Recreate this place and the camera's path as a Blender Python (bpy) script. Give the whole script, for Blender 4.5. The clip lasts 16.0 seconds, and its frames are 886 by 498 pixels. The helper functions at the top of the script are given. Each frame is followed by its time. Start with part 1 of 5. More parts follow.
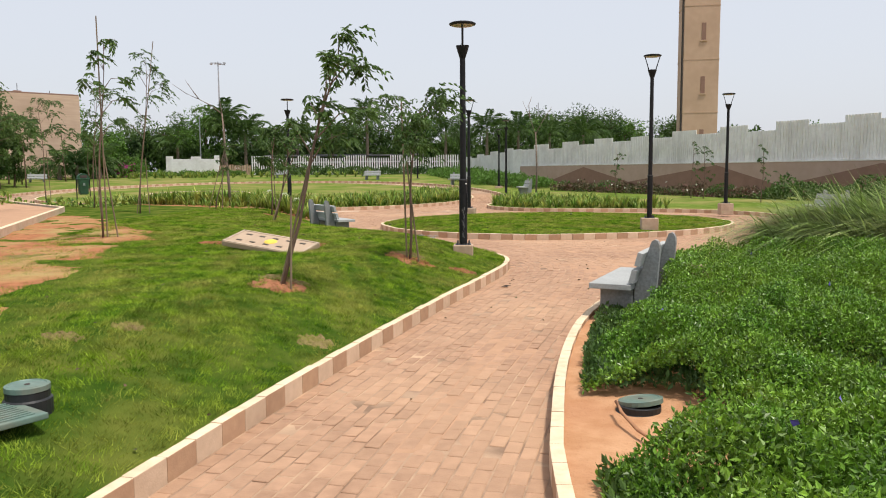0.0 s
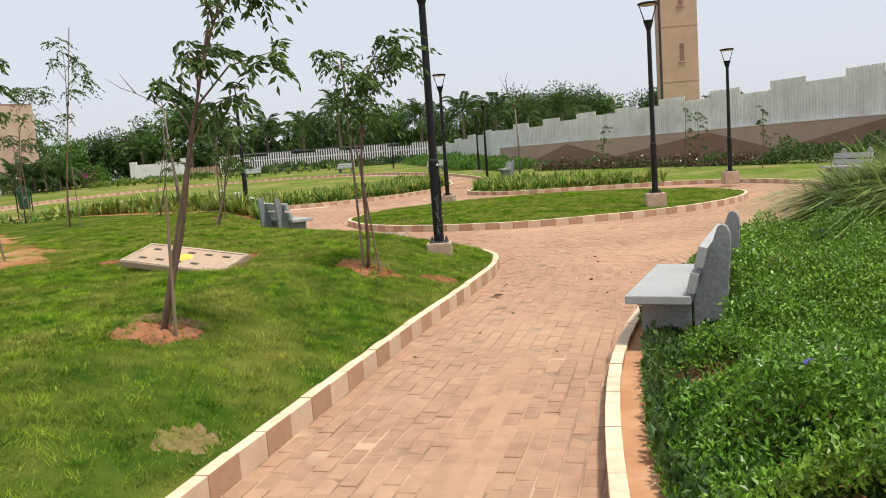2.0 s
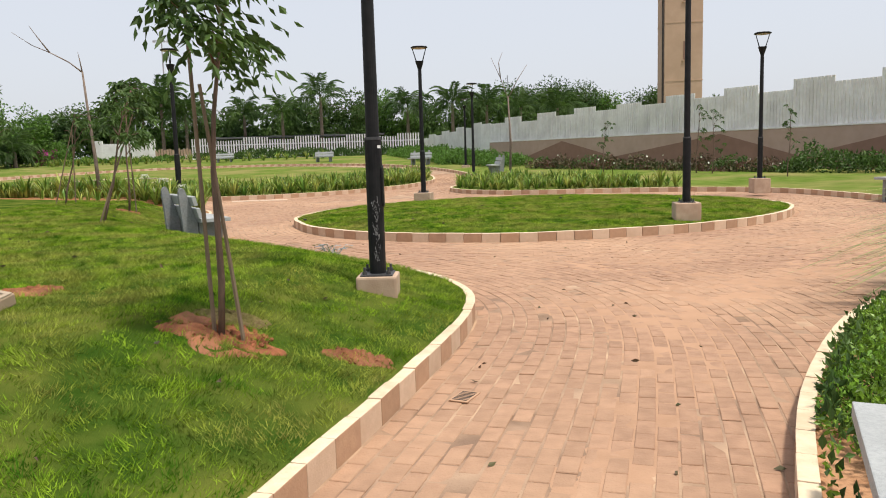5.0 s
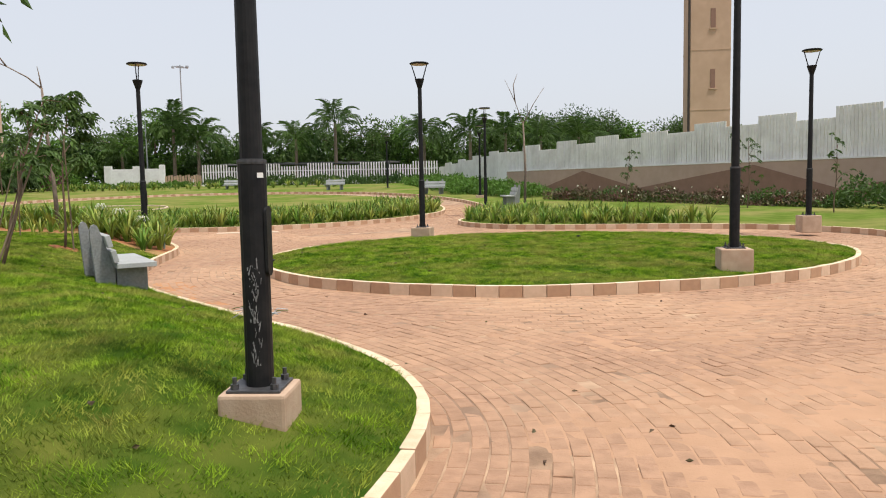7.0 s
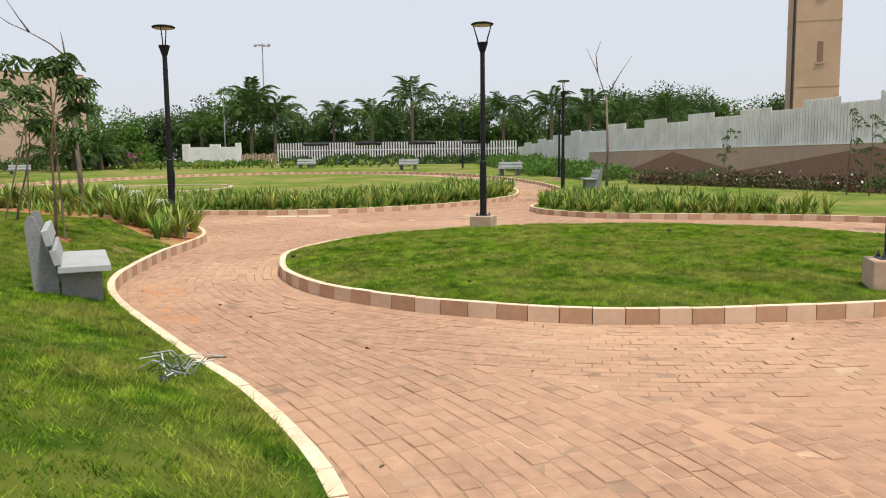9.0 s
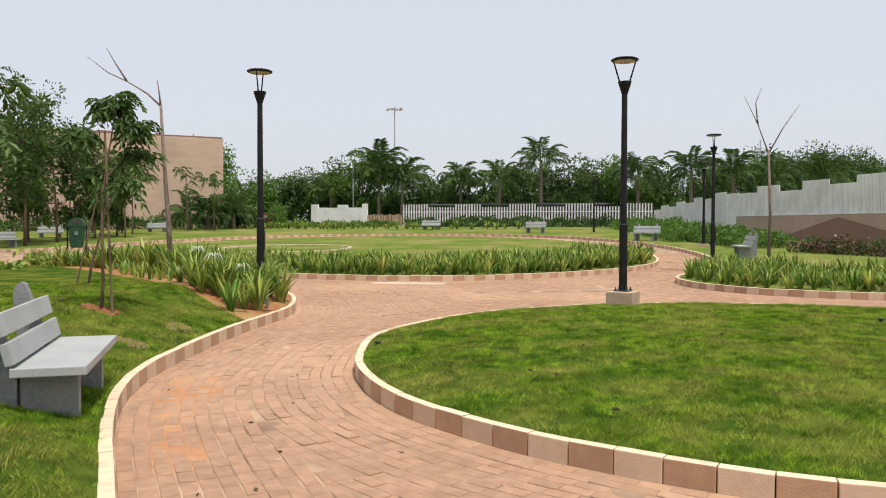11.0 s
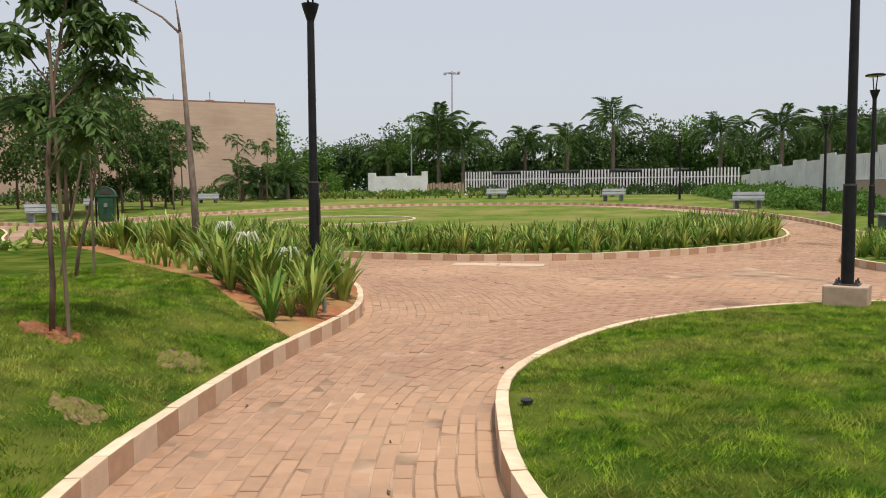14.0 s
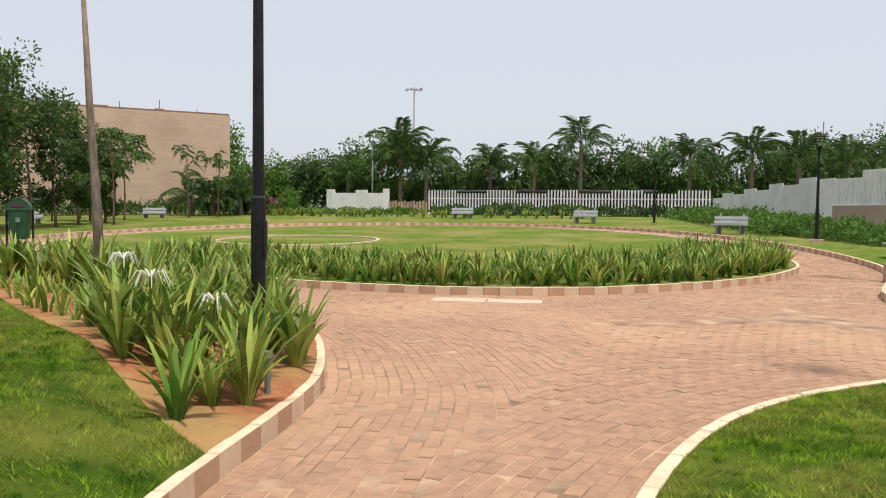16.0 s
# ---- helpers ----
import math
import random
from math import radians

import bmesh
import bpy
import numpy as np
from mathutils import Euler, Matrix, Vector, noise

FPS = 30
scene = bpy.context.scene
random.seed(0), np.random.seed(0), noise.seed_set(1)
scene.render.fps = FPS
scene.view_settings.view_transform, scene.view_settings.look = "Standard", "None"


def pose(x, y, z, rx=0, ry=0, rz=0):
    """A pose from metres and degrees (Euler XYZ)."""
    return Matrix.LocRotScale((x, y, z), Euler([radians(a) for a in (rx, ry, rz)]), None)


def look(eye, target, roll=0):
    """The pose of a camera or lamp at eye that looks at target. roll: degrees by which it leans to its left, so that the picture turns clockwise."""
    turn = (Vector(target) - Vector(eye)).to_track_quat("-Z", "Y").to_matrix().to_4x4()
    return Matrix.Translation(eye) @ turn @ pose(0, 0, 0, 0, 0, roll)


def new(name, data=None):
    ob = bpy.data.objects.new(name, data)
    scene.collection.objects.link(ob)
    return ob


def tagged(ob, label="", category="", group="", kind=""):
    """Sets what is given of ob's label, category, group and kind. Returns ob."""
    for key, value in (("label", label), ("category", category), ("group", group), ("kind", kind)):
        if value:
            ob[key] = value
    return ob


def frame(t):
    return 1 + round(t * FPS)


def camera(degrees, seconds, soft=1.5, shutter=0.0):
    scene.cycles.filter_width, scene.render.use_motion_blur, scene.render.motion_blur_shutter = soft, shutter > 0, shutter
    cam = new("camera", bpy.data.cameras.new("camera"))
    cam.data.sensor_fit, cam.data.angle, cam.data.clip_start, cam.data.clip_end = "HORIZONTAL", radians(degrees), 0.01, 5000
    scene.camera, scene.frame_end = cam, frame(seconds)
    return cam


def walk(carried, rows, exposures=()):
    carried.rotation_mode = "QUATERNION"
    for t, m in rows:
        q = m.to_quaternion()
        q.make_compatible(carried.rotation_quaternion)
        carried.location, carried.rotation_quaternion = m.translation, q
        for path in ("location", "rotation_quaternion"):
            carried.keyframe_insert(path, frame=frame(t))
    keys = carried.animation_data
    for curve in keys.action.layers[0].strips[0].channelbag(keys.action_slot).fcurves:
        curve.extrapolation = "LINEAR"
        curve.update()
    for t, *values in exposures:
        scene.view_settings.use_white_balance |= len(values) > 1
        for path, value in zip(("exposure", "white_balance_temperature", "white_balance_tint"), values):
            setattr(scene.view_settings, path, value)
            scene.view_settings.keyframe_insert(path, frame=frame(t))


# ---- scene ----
cam = camera(60.0, 16.0, soft=1.05)
PATH = [
    (0, (-0.036, -0.09, 1.746), (-0.033, 1.9, 1.545), -0.4),
    (0.5, (0.003, 0.669, 1.724), (0.064, 2.661, 1.552), -2.9),
    (1, (0.021, 1.402, 1.724), (0.2, 3.387, 1.559), -2.4),
    (1.5, (0.066, 2.068, 1.669), (0.151, 4.062, 1.542), -4.5),
    (2, (0.17, 2.788, 1.601), (0.211, 4.774, 1.369), -4.2),
    (2.5, (0.295, 3.465, 1.595), (0.366, 5.459, 1.452), -2.9),
    (3, (0.346, 4.181, 1.556), (0.482, 6.166, 1.354), -0.4),
    (3.2, (0.408, 4.495, 1.539), (0.507, 6.485, 1.366), -1.5),
    (5.3, (0.73, 7.358, 1.462), (0.798, 9.341, 1.210), -1.9),
    (5.5, (0.794, 7.627, 1.473), (0.856, 9.61, 1.222), -2.1),
    (6, (0.923, 8.276, 1.474), (1.022, 10.261, 1.245), -2.2),
    (6.5, (1.109, 8.965, 1.469), (1.128, 10.958, 1.304), -1.2),
    (7, (1.242, 9.57, 1.480), (1.266, 11.562, 1.307), -1.1),
    (7.5, (1.41, 10.245, 1.471), (1.28, 12.23, 1.261), -1.7),
    (8, (1.528, 10.881, 1.506), (1.301, 12.858, 1.303), 0.4),
    (8.2, (1.573, 11.124, 1.488), (1.376, 13.104, 1.281), -0.7),
    (10.3, (1.685, 13.975, 1.550), (1.509, 15.957, 1.324), -0.3),
    (10.5, (1.596, 14.263, 1.560), (1.302, 16.238, 1.410), 1.3),
    (11, (1.378, 14.827, 1.495), (0.863, 16.759, 1.437), 0.1),
    (11.5, (1.143, 15.5, 1.450), (0.676, 17.445, 1.428), -0.9),
    (12, (0.827, 16.076, 1.430), (0.385, 18.027, 1.459), -1.5),
    (12.5, (0.51, 16.715, 1.440), (0.132, 18.677, 1.357), -2.0),
    (13, (0.116, 17.267, 1.439), (-0.516, 19.16, 1.310), -1.8),
    (13.5, (-0.166, 17.927, 1.426), (-0.767, 19.821, 1.200), -1.9),
    (14, (-0.562, 18.488, 1.443), (-1.21, 20.376, 1.306), -0.4),
    (14.5, (-0.809, 19.089, 1.456), (-1.377, 20.996, 1.245), -2.1),
    (15, (-1.147, 19.737, 1.496), (-1.587, 21.685, 1.389), -2.3),
    (15.5, (-1.465, 20.348, 1.484), (-1.797, 22.316, 1.350), -0.9),
    (16, (-1.793, 20.991, 1.490), (-2.335, 22.914, 1.401), 0.6),
]
walk(cam, [(t, look(eye, target, roll)) for t, eye, target, roll in PATH], ((0.0, 0.36), (8.0, 0.36), (10.5, 0.32), (12.5, 0.22), (13.5, 0.12), (14.5, 0.15), (16.0, 0.3)))


# ---- light and sky ----
SUN_EL, SUN_AZ = radians(70), radians(128)
world = bpy.data.worlds.new("world")
scene.world = world
world.use_nodes = True
wt = world.node_tree
wt.nodes.clear()
sky = wt.nodes.new("ShaderNodeTexSky")
sky.sky_type, sky.sun_disc = "NISHITA", False
sky.sun_elevation, sky.sun_rotation = SUN_EL, SUN_AZ
sky.air_density, sky.dust_density, sky.ozone_density = 1.0, 4.0, 1.5
veil = wt.nodes.new("ShaderNodeMix")
veil.data_type = "RGBA"
veil.inputs["Factor"].default_value = 0.72
veil.inputs["B"].default_value = (6.6, 6.8, 7.3, 1)
back = wt.nodes.new("ShaderNodeBackground")
back.inputs["Strength"].default_value = 0.105
wo = wt.nodes.new("ShaderNodeOutputWorld")
wt.links.new(sky.outputs[0], veil.inputs["A"])
wt.links.new(veil.outputs["Result"], back.inputs["Color"])
wt.links.new(back.outputs[0], wo.inputs[0])
sun = new("sun", bpy.data.lights.new("sun", "SUN"))
sun.data.energy, sun.data.angle, sun.data.color = 3.2, radians(6), (1.0, 0.93, 0.83)
sun.matrix_world = look((math.sin(SUN_AZ) * math.cos(SUN_EL) * 50, math.cos(SUN_AZ) * math.cos(SUN_EL) * 50, math.sin(SUN_EL) * 50), (0, 0, 0))
sun.location = (0, 20, 60)

# ---- materials ----
def material(name, col, col2=None, scale=6.0, rough=0.8, metal=0.0, bump=0.3, bump_scale=None, island=0.0, per_object=0.0,
             stain=None, stain_scale=0.6, stain_amount=0.5, translucent=0.0, stretch=(1, 1, 1), spec=0.35, edge=0.15):
    """A surface with fine grain, a broad stain and a chance shade for each piece."""
    m = bpy.data.materials.new(name)
    m.use_nodes = True
    t = m.node_tree
    t.nodes.clear()
    L = t.links.new
    out = t.nodes.new("ShaderNodeOutputMaterial")
    b = t.nodes.new("ShaderNodeBsdfPrincipled")
    b.inputs["Roughness"].default_value, b.inputs["Metallic"].default_value = rough, metal
    b.inputs["Specular IOR Level"].default_value = spec
    geo = t.nodes.new("ShaderNodeNewGeometry")
    mp = t.nodes.new("ShaderNodeMapping")
    mp.inputs["Scale"].default_value = stretch
    L(geo.outputs["Position"], mp.inputs["Vector"])
    n1 = t.nodes.new("ShaderNodeTexNoise")
    n1.inputs["Scale"].default_value, n1.inputs["Detail"].default_value = scale, 6
    L(mp.outputs[0], n1.inputs["Vector"])
    mix = t.nodes.new("ShaderNodeMix")
    mix.data_type = "RGBA"
    mix.inputs["A"].default_value = (*col, 1)
    mix.inputs["B"].default_value = (*(col2 or [c * 0.7 for c in col]), 1)
    ramp = t.nodes.new("ShaderNodeMapRange")
    ramp.inputs["From Min"].default_value, ramp.inputs["From Max"].default_value = 0.5 - edge, 0.5 + edge
    L(n1.outputs["Fac"], ramp.inputs["Value"])
    L(ramp.outputs[0], mix.inputs["Factor"])
    colour = mix.outputs["Result"]
    if stain:
        n2 = t.nodes.new("ShaderNodeTexNoise")
        n2.inputs["Scale"].default_value, n2.inputs["Detail"].default_value = stain_scale, 4
        L(geo.outputs["Position"], n2.inputs["Vector"])
        r2 = t.nodes.new("ShaderNodeMapRange")
        r2.inputs["From Min"].default_value, r2.inputs["From Max"].default_value = 0.42, 0.68
        r2.inputs["To Max"].default_value = stain_amount
        L(n2.outputs["Fac"], r2.inputs["Value"])
        m2 = t.nodes.new("ShaderNodeMix")
        m2.data_type = "RGBA"
        m2.inputs["B"].default_value = (*stain, 1)
        L(colour, m2.inputs["A"])
        L(r2.outputs[0], m2.inputs["Factor"])
        colour = m2.outputs["Result"]
    for amount, source in ((island, "island"), (per_object, "object")):
        if amount:
            rnd = geo.outputs["Random Per Island"] if source == "island" else t.nodes.new("ShaderNodeObjectInfo").outputs["Random"]
            hs = t.nodes.new("ShaderNodeHueSaturation")
            mr = t.nodes.new("ShaderNodeMapRange")
            mr.inputs["To Min"].default_value, mr.inputs["To Max"].default_value = 1 - amount, 1 + amount
            L(rnd, mr.inputs["Value"])
            L(mr.outputs[0], hs.inputs["Value"])
            L(colour, hs.inputs["Color"])
            colour = hs.outputs[0]
    L(colour, b.inputs["Base Color"])
    if bump:
        n3 = t.nodes.new("ShaderNodeTexNoise")
        n3.inputs["Scale"].default_value, n3.inputs["Detail"].default_value = bump_scale or scale * 4, 5
        L(mp.outputs[0], n3.inputs["Vector"])
        bp = t.nodes.new("ShaderNodeBump")
        bp.inputs["Strength"].default_value, bp.inputs["Distance"].default_value = bump, 0.01
        L(n3.outputs["Fac"], bp.inputs["Height"])
        L(bp.outputs[0], b.inputs["Normal"])
    if translucent:
        tr = t.nodes.new("ShaderNodeBsdfTranslucent")
        L(colour, tr.inputs["Color"])
        ms = t.nodes.new("ShaderNodeMixShader")
        ms.inputs[0].default_value = translucent
        L(b.outputs[0], ms.inputs[1])
        L(tr.outputs[0], ms.inputs[2])
        L(ms.outputs[0], out.inputs[0])
    else:
        L(b.outputs[0], out.inputs[0])
    return m


M_PAVER = material("clay_paver", (0.385, 0.232, 0.148), (0.3, 0.178, 0.113), 9, 0.9, bump=0.5, bump_scale=70, island=0.085, stain=(0.46, 0.29, 0.18), stain_scale=0.3, stain_amount=0.8)
M_PAVER1 = material("clay_paver_single", (0.385, 0.232, 0.148), (0.3, 0.178, 0.113), 9, 0.9, bump=0.5, bump_scale=70, per_object=0.085, stain=(0.46, 0.29, 0.18), stain_scale=0.3, stain_amount=0.8)
M_SAND = material("joint_sand", (0.5, 0.34, 0.22), (0.2, 0.125, 0.08), 2.5, 0.95, bump=0.5, bump_scale=90, stain=(0.26, 0.17, 0.12), stain_scale=0.8, stain_amount=0.6)
M_FILM = material("trodden_sand", (0.42, 0.258, 0.165), (0.365, 0.222, 0.14), 6, 0.95, bump=0.5, bump_scale=60, stain=(0.47, 0.29, 0.185), stain_scale=0.9, stain_amount=0.7, spec=0.1)
M_CREAM = material("kerb_cream", (0.62, 0.46, 0.33), (0.56, 0.41, 0.29), 14, 0.8, bump=0.25, bump_scale=80, per_object=0.07, stain=(0.45, 0.3, 0.2), stain_scale=2.2, stain_amount=0.4)
M_TAN = material("kerb_tan", (0.46, 0.29, 0.18), (0.41, 0.25, 0.155), 14, 0.8, bump=0.25, bump_scale=80, per_object=0.08, stain=(0.33, 0.2, 0.13), stain_scale=2.2, stain_amount=0.4)
M_CAP = material("kerb_cap", (0.72, 0.59, 0.42), (0.64, 0.5, 0.34), 12, 0.85, bump=0.3, bump_scale=60, per_object=0.06, stain=(0.5, 0.37, 0.24), stain_scale=3, stain_amount=0.4)
M_TURF = material("turf", (0.03, 0.068, 0.008), (0.06, 0.1, 0.014), 7, 0.95, bump=0.9, bump_scale=140, stain=(0.19, 0.19, 0.04), stain_scale=1.6, stain_amount=0.6, spec=0.0)
M_BLADE = material("grass_blade", (0.25, 0.38, 0.03), (0.05, 0.135, 0.01), 6.5, 0.8, bump=0, island=0.3, stain=(0.4, 0.33, 0.1), stain_scale=1.5, stain_amount=0.6, translucent=0.25, spec=0.0, edge=0.11)
M_FARTURF = material("far_turf", (0.14, 0.19, 0.04), (0.085, 0.135, 0.022), 2.2, 0.95, bump=0.9, bump_scale=60, stain=(0.26, 0.22, 0.09), stain_scale=0.35, stain_amount=0.75, spec=0.0)
M_SOIL = material("red_soil", (0.3, 0.115, 0.055), (0.12, 0.045, 0.024), 9, 0.95, bump=1.0, bump_scale=40, stain=(0.36, 0.18, 0.1), stain_scale=2.2, stain_amount=0.6, spec=0.1)
M_DRY = material("dry_soil", (0.5, 0.29, 0.165), (0.4, 0.21, 0.11), 5, 0.95, bump=1.0, bump_scale=35, stain=(0.36, 0.17, 0.09), stain_scale=1.1, stain_amount=0.6, spec=0.0)
M_EARTH = material("bare_earth", (0.37, 0.16, 0.075), (0.26, 0.105, 0.05), 7, 0.95, bump=1.0, bump_scale=30, stain=(0.33, 0.28, 0.11), stain_scale=0.9, stain_amount=0.7, spec=0.1)
M_GRANITE = material("grey_granite", (0.4, 0.415, 0.41), (0.33, 0.345, 0.345), 60, 0.6, bump=0.3, bump_scale=150, stain=(0.24, 0.25, 0.25), stain_scale=2.5, stain_amount=0.4)
M_ROUGHG = material("rough_granite", (0.25, 0.265, 0.27), (0.18, 0.19, 0.195), 35, 0.75, bump=0.4, bump_scale=90, stain=(0.3, 0.27, 0.24), stain_scale=4, stain_amount=0.4)
M_BLACK = material("black_paint", (0.008, 0.0085, 0.01), (0.014, 0.014, 0.015), 20, 0.5, bump=0.12, bump_scale=60, stain=(0.03, 0.03, 0.03), stain_scale=6, stain_amount=0.3, spec=0.2)
M_STRAW = material("dry_grass", (0.27, 0.2, 0.1), (0.15, 0.12, 0.05), 30, 0.95, bump=1.0, bump_scale=120, stain=(0.2, 0.2, 0.05), stain_scale=6, stain_amount=0.7, spec=0.0)
M_LENS = material("lamp_lens", (0.5, 0.42, 0.36), (0.4, 0.33, 0.28), 20, 0.4, bump=0)
M_SCRATCH = material("scratched_paint", (0.3, 0.3, 0.3), (0.05, 0.05, 0.05), 60, 0.6, bump=0)
M_STEEL = material("dull_steel", (0.11, 0.11, 0.115), (0.07, 0.07, 0.075), 30, 0.5, 0.6, bump=0.1)
M_PLINTH = material("tan_plaster", (0.5, 0.37, 0.27), (0.44, 0.31, 0.22), 10, 0.85, bump=0.3, bump_scale=60, stain=(0.3, 0.2, 0.14), stain_scale=3, stain_amount=0.4)
M_BARK = material("young_bark", (0.2, 0.13, 0.09), (0.12, 0.08, 0.06), 25, 0.9, bump=0.8, bump_scale=50, stretch=(1, 1, 0.3))
M_PALEBARK = material("pale_bark", (0.24, 0.185, 0.145), (0.13, 0.1, 0.08), 18, 0.9, bump=0.8, bump_scale=40, stretch=(1, 1, 0.4))
M_STAKE = material("stake_wood", (0.23, 0.17, 0.115), (0.16, 0.115, 0.075), 18, 0.9, bump=0.5, stretch=(1, 1, 0.2))
M_LEAF = material("tree_leaf", (0.05, 0.1, 0.02), (0.085, 0.15, 0.03), 3, 0.55, bump=0, island=0.4, translucent=0.3)
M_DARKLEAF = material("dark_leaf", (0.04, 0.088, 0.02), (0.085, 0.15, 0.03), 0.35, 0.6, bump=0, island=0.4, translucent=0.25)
M_BRIGHTLEAF = material("bright_leaf", (0.11, 0.22, 0.03), (0.08, 0.17, 0.025), 2, 0.55, bump=0, island=0.35, translucent=0.3)
M_SHRUB = material("shrub_leaf", (0.09, 0.21, 0.018), (0.17, 0.31, 0.03), 2.5, 0.4, bump=0, island=0.55, stain=(0.2, 0.3, 0.03), stain_scale=1.3, stain_amount=0.45, translucent=0.25, spec=0.5)
M_LILY = material("lily_leaf", (0.09, 0.19, 0.025), (0.2, 0.29, 0.045), 2.5, 0.45, bump=0, island=0.5, stain=(0.42, 0.38, 0.1), stain_scale=2.5, stain_amount=0.6, translucent=0.25, spec=0.25)
M_PETAL = material("white_petal", (0.78, 0.8, 0.66), (0.7, 0.72, 0.58), 9, 0.6, bump=0, translucent=0.2)
M_REED = material("reed_blade", (0.25, 0.35, 0.09), (0.12, 0.21, 0.04), 3, 0.5, bump=0, island=0.6, stain=(0.36, 0.32, 0.16), stain_scale=1.5, stain_amount=0.5, translucent=0.3)
M_RUST = material("rusty_leaf", (0.14, 0.07, 0.05), (0.09, 0.1, 0.04), 2, 0.6, bump=0, island=0.4, translucent=0.2)
M_WHITE = material("white_slat", (0.76, 0.755, 0.74), (0.7, 0.69, 0.67), 5, 0.65, bump=0.1, per_object=0.06, stain=(0.4, 0.38, 0.35), stain_scale=1.0, stain_amount=0.35)
M_WALL = material("rose_plaster", (0.44, 0.32, 0.265), (0.41, 0.295, 0.24), 3, 0.9, bump=0.3, bump_scale=30, stain=(0.33, 0.24, 0.19), stain_scale=0.7, stain_amount=0.35)
M_PEAK = material("brown_plaster", (0.26, 0.155, 0.12), (0.235, 0.14, 0.105), 3, 0.9, bump=0.3, bump_scale=30, stain=(0.2, 0.12, 0.09), stain_scale=0.7, stain_amount=0.35)
M_BUILD = material("pink_block", (0.56, 0.41, 0.31), (0.5, 0.36, 0.27), 2, 0.9, bump=0.3, bump_scale=12, stain=(0.36, 0.25, 0.18), stain_scale=0.35, stain_amount=0.5, stretch=(0.3, 0.3, 3))
M_TOWER = material("peach_plaster", (0.5, 0.35, 0.25), (0.46, 0.32, 0.225), 1.5, 0.9, bump=0.2, bump_scale=12, stain=(0.38, 0.26, 0.18), stain_scale=0.4, stain_amount=0.35)
# near-black that paints the shade in holes, and colours a few dark parts
M_SHADE = material("hole_shade_and_dark_parts", (0.06, 0.05, 0.045), None, 5, 0.9, bump=0.1)
M_GREEN = material("green_plastic", (0.018, 0.075, 0.035), (0.013, 0.055, 0.026), 8, 0.45, bump=0.05)
M_LID = material("grey_green_plastic", (0.13, 0.2, 0.17), (0.1, 0.155, 0.13), 12, 0.5, bump=0.1, stain=(0.25, 0.2, 0.15), stain_scale=5, stain_amount=0.4)
M_RUBBER = material("black_plastic", (0.02, 0.022, 0.024), None, 9, 0.5, bump=0.1)
M_SIGN = material("sign_board", (0.42, 0.31, 0.22), (0.38, 0.28, 0.195), 9, 0.7, bump=0.1, stain=(0.38, 0.28, 0.2), stain_scale=3, stain_amount=0.3)
M_SIGNRIM = material("sign_rim", (0.47, 0.37, 0.27), None, 9, 0.7, bump=0.1)
M_YELLOW = material("yellow_paint", (0.75, 0.55, 0.08), None, 9, 0.7, bump=0)
M_INK = material("dark_lettering", (0.07, 0.06, 0.05), None, 9, 0.8, bump=0)
M_SLAB = material("concrete_cover", (0.58, 0.46, 0.35), (0.52, 0.4, 0.3), 9, 0.85, bump=0.3, stain=(0.42, 0.29, 0.2), stain_scale=2, stain_amount=0.5)
M_HOSE = material("orange_hose", (0.42, 0.2, 0.1), None, 9, 0.6, bump=0)
M_WOODGATE = material("gate_wood", (0.42, 0.31, 0.21), (0.34, 0.24, 0.16), 8, 0.85, bump=0.2, per_object=0.15)
M_ROOF = material("dark_sheet", (0.05, 0.055, 0.055), (0.08, 0.08, 0.08), 3, 0.7, bump=0.1)
M_PINK = material("pink_blossom", (0.45, 0.06, 0.25), (0.35, 0.05, 0.2), 3, 0.6, bump=0, island=0.3, translucent=0.2)
M_MAST = material("galvanised", (0.4, 0.42, 0.44), (0.35, 0.36, 0.38), 5, 0.5, 0.4, bump=0)

# ---- mesh helpers ----
def ground_z(x, y):
    """The land is level at first, then climbs gently behind the round beds."""
    return 0.03 * np.clip(np.logaddexp(0, (np.asarray(y, float) - 38) / 2) * 2, 0, 46)


def gz(x, y):
    return float(ground_z(x, y))


def arrays(name, verts, faces, mat, smooth=False):
    """A mesh object from arrays: verts (n,3), faces (m,3 or 4)."""
    me = bpy.data.meshes.new(name)
    verts, faces = np.asarray(verts, np.float32), np.asarray(faces, np.int32)
    k = faces.shape[1]
    me.vertices.add(len(verts))
    me.vertices.foreach_set("co", verts.ravel())
    me.loops.add(faces.size)
    me.loops.foreach_set("vertex_index", faces.ravel())
    me.polygons.add(len(faces))
    me.polygons.foreach_set("loop_start", np.arange(0, faces.size, k, dtype=np.int32))
    me.polygons.foreach_set("loop_total", np.full(len(faces), k, np.int32))
    me.update(calc_edges=True)
    me.polygons.foreach_set("use_smooth", np.full(len(faces), smooth))
    for m in (mat if isinstance(mat, (list, tuple)) else [mat]):
        me.materials.append(m)
    return me


def part(name, data, mat, parent=None, label="", smooth=False):
    """One mesh object, from a bmesh or a mesh, under its thing."""
    if isinstance(data, bmesh.types.BMesh):
        me = bpy.data.meshes.new(name)
        data.to_mesh(me)
        data.free()
        for m in (mat if isinstance(mat, (list, tuple)) else [mat]):
            me.materials.append(m)
        if smooth:
            me.polygons.foreach_set("use_smooth", np.full(len(me.polygons), True))
        data = me
    ob = new(name, data)
    if parent:
        ob.parent = parent
    if label:
        ob["label"] = label
    return ob


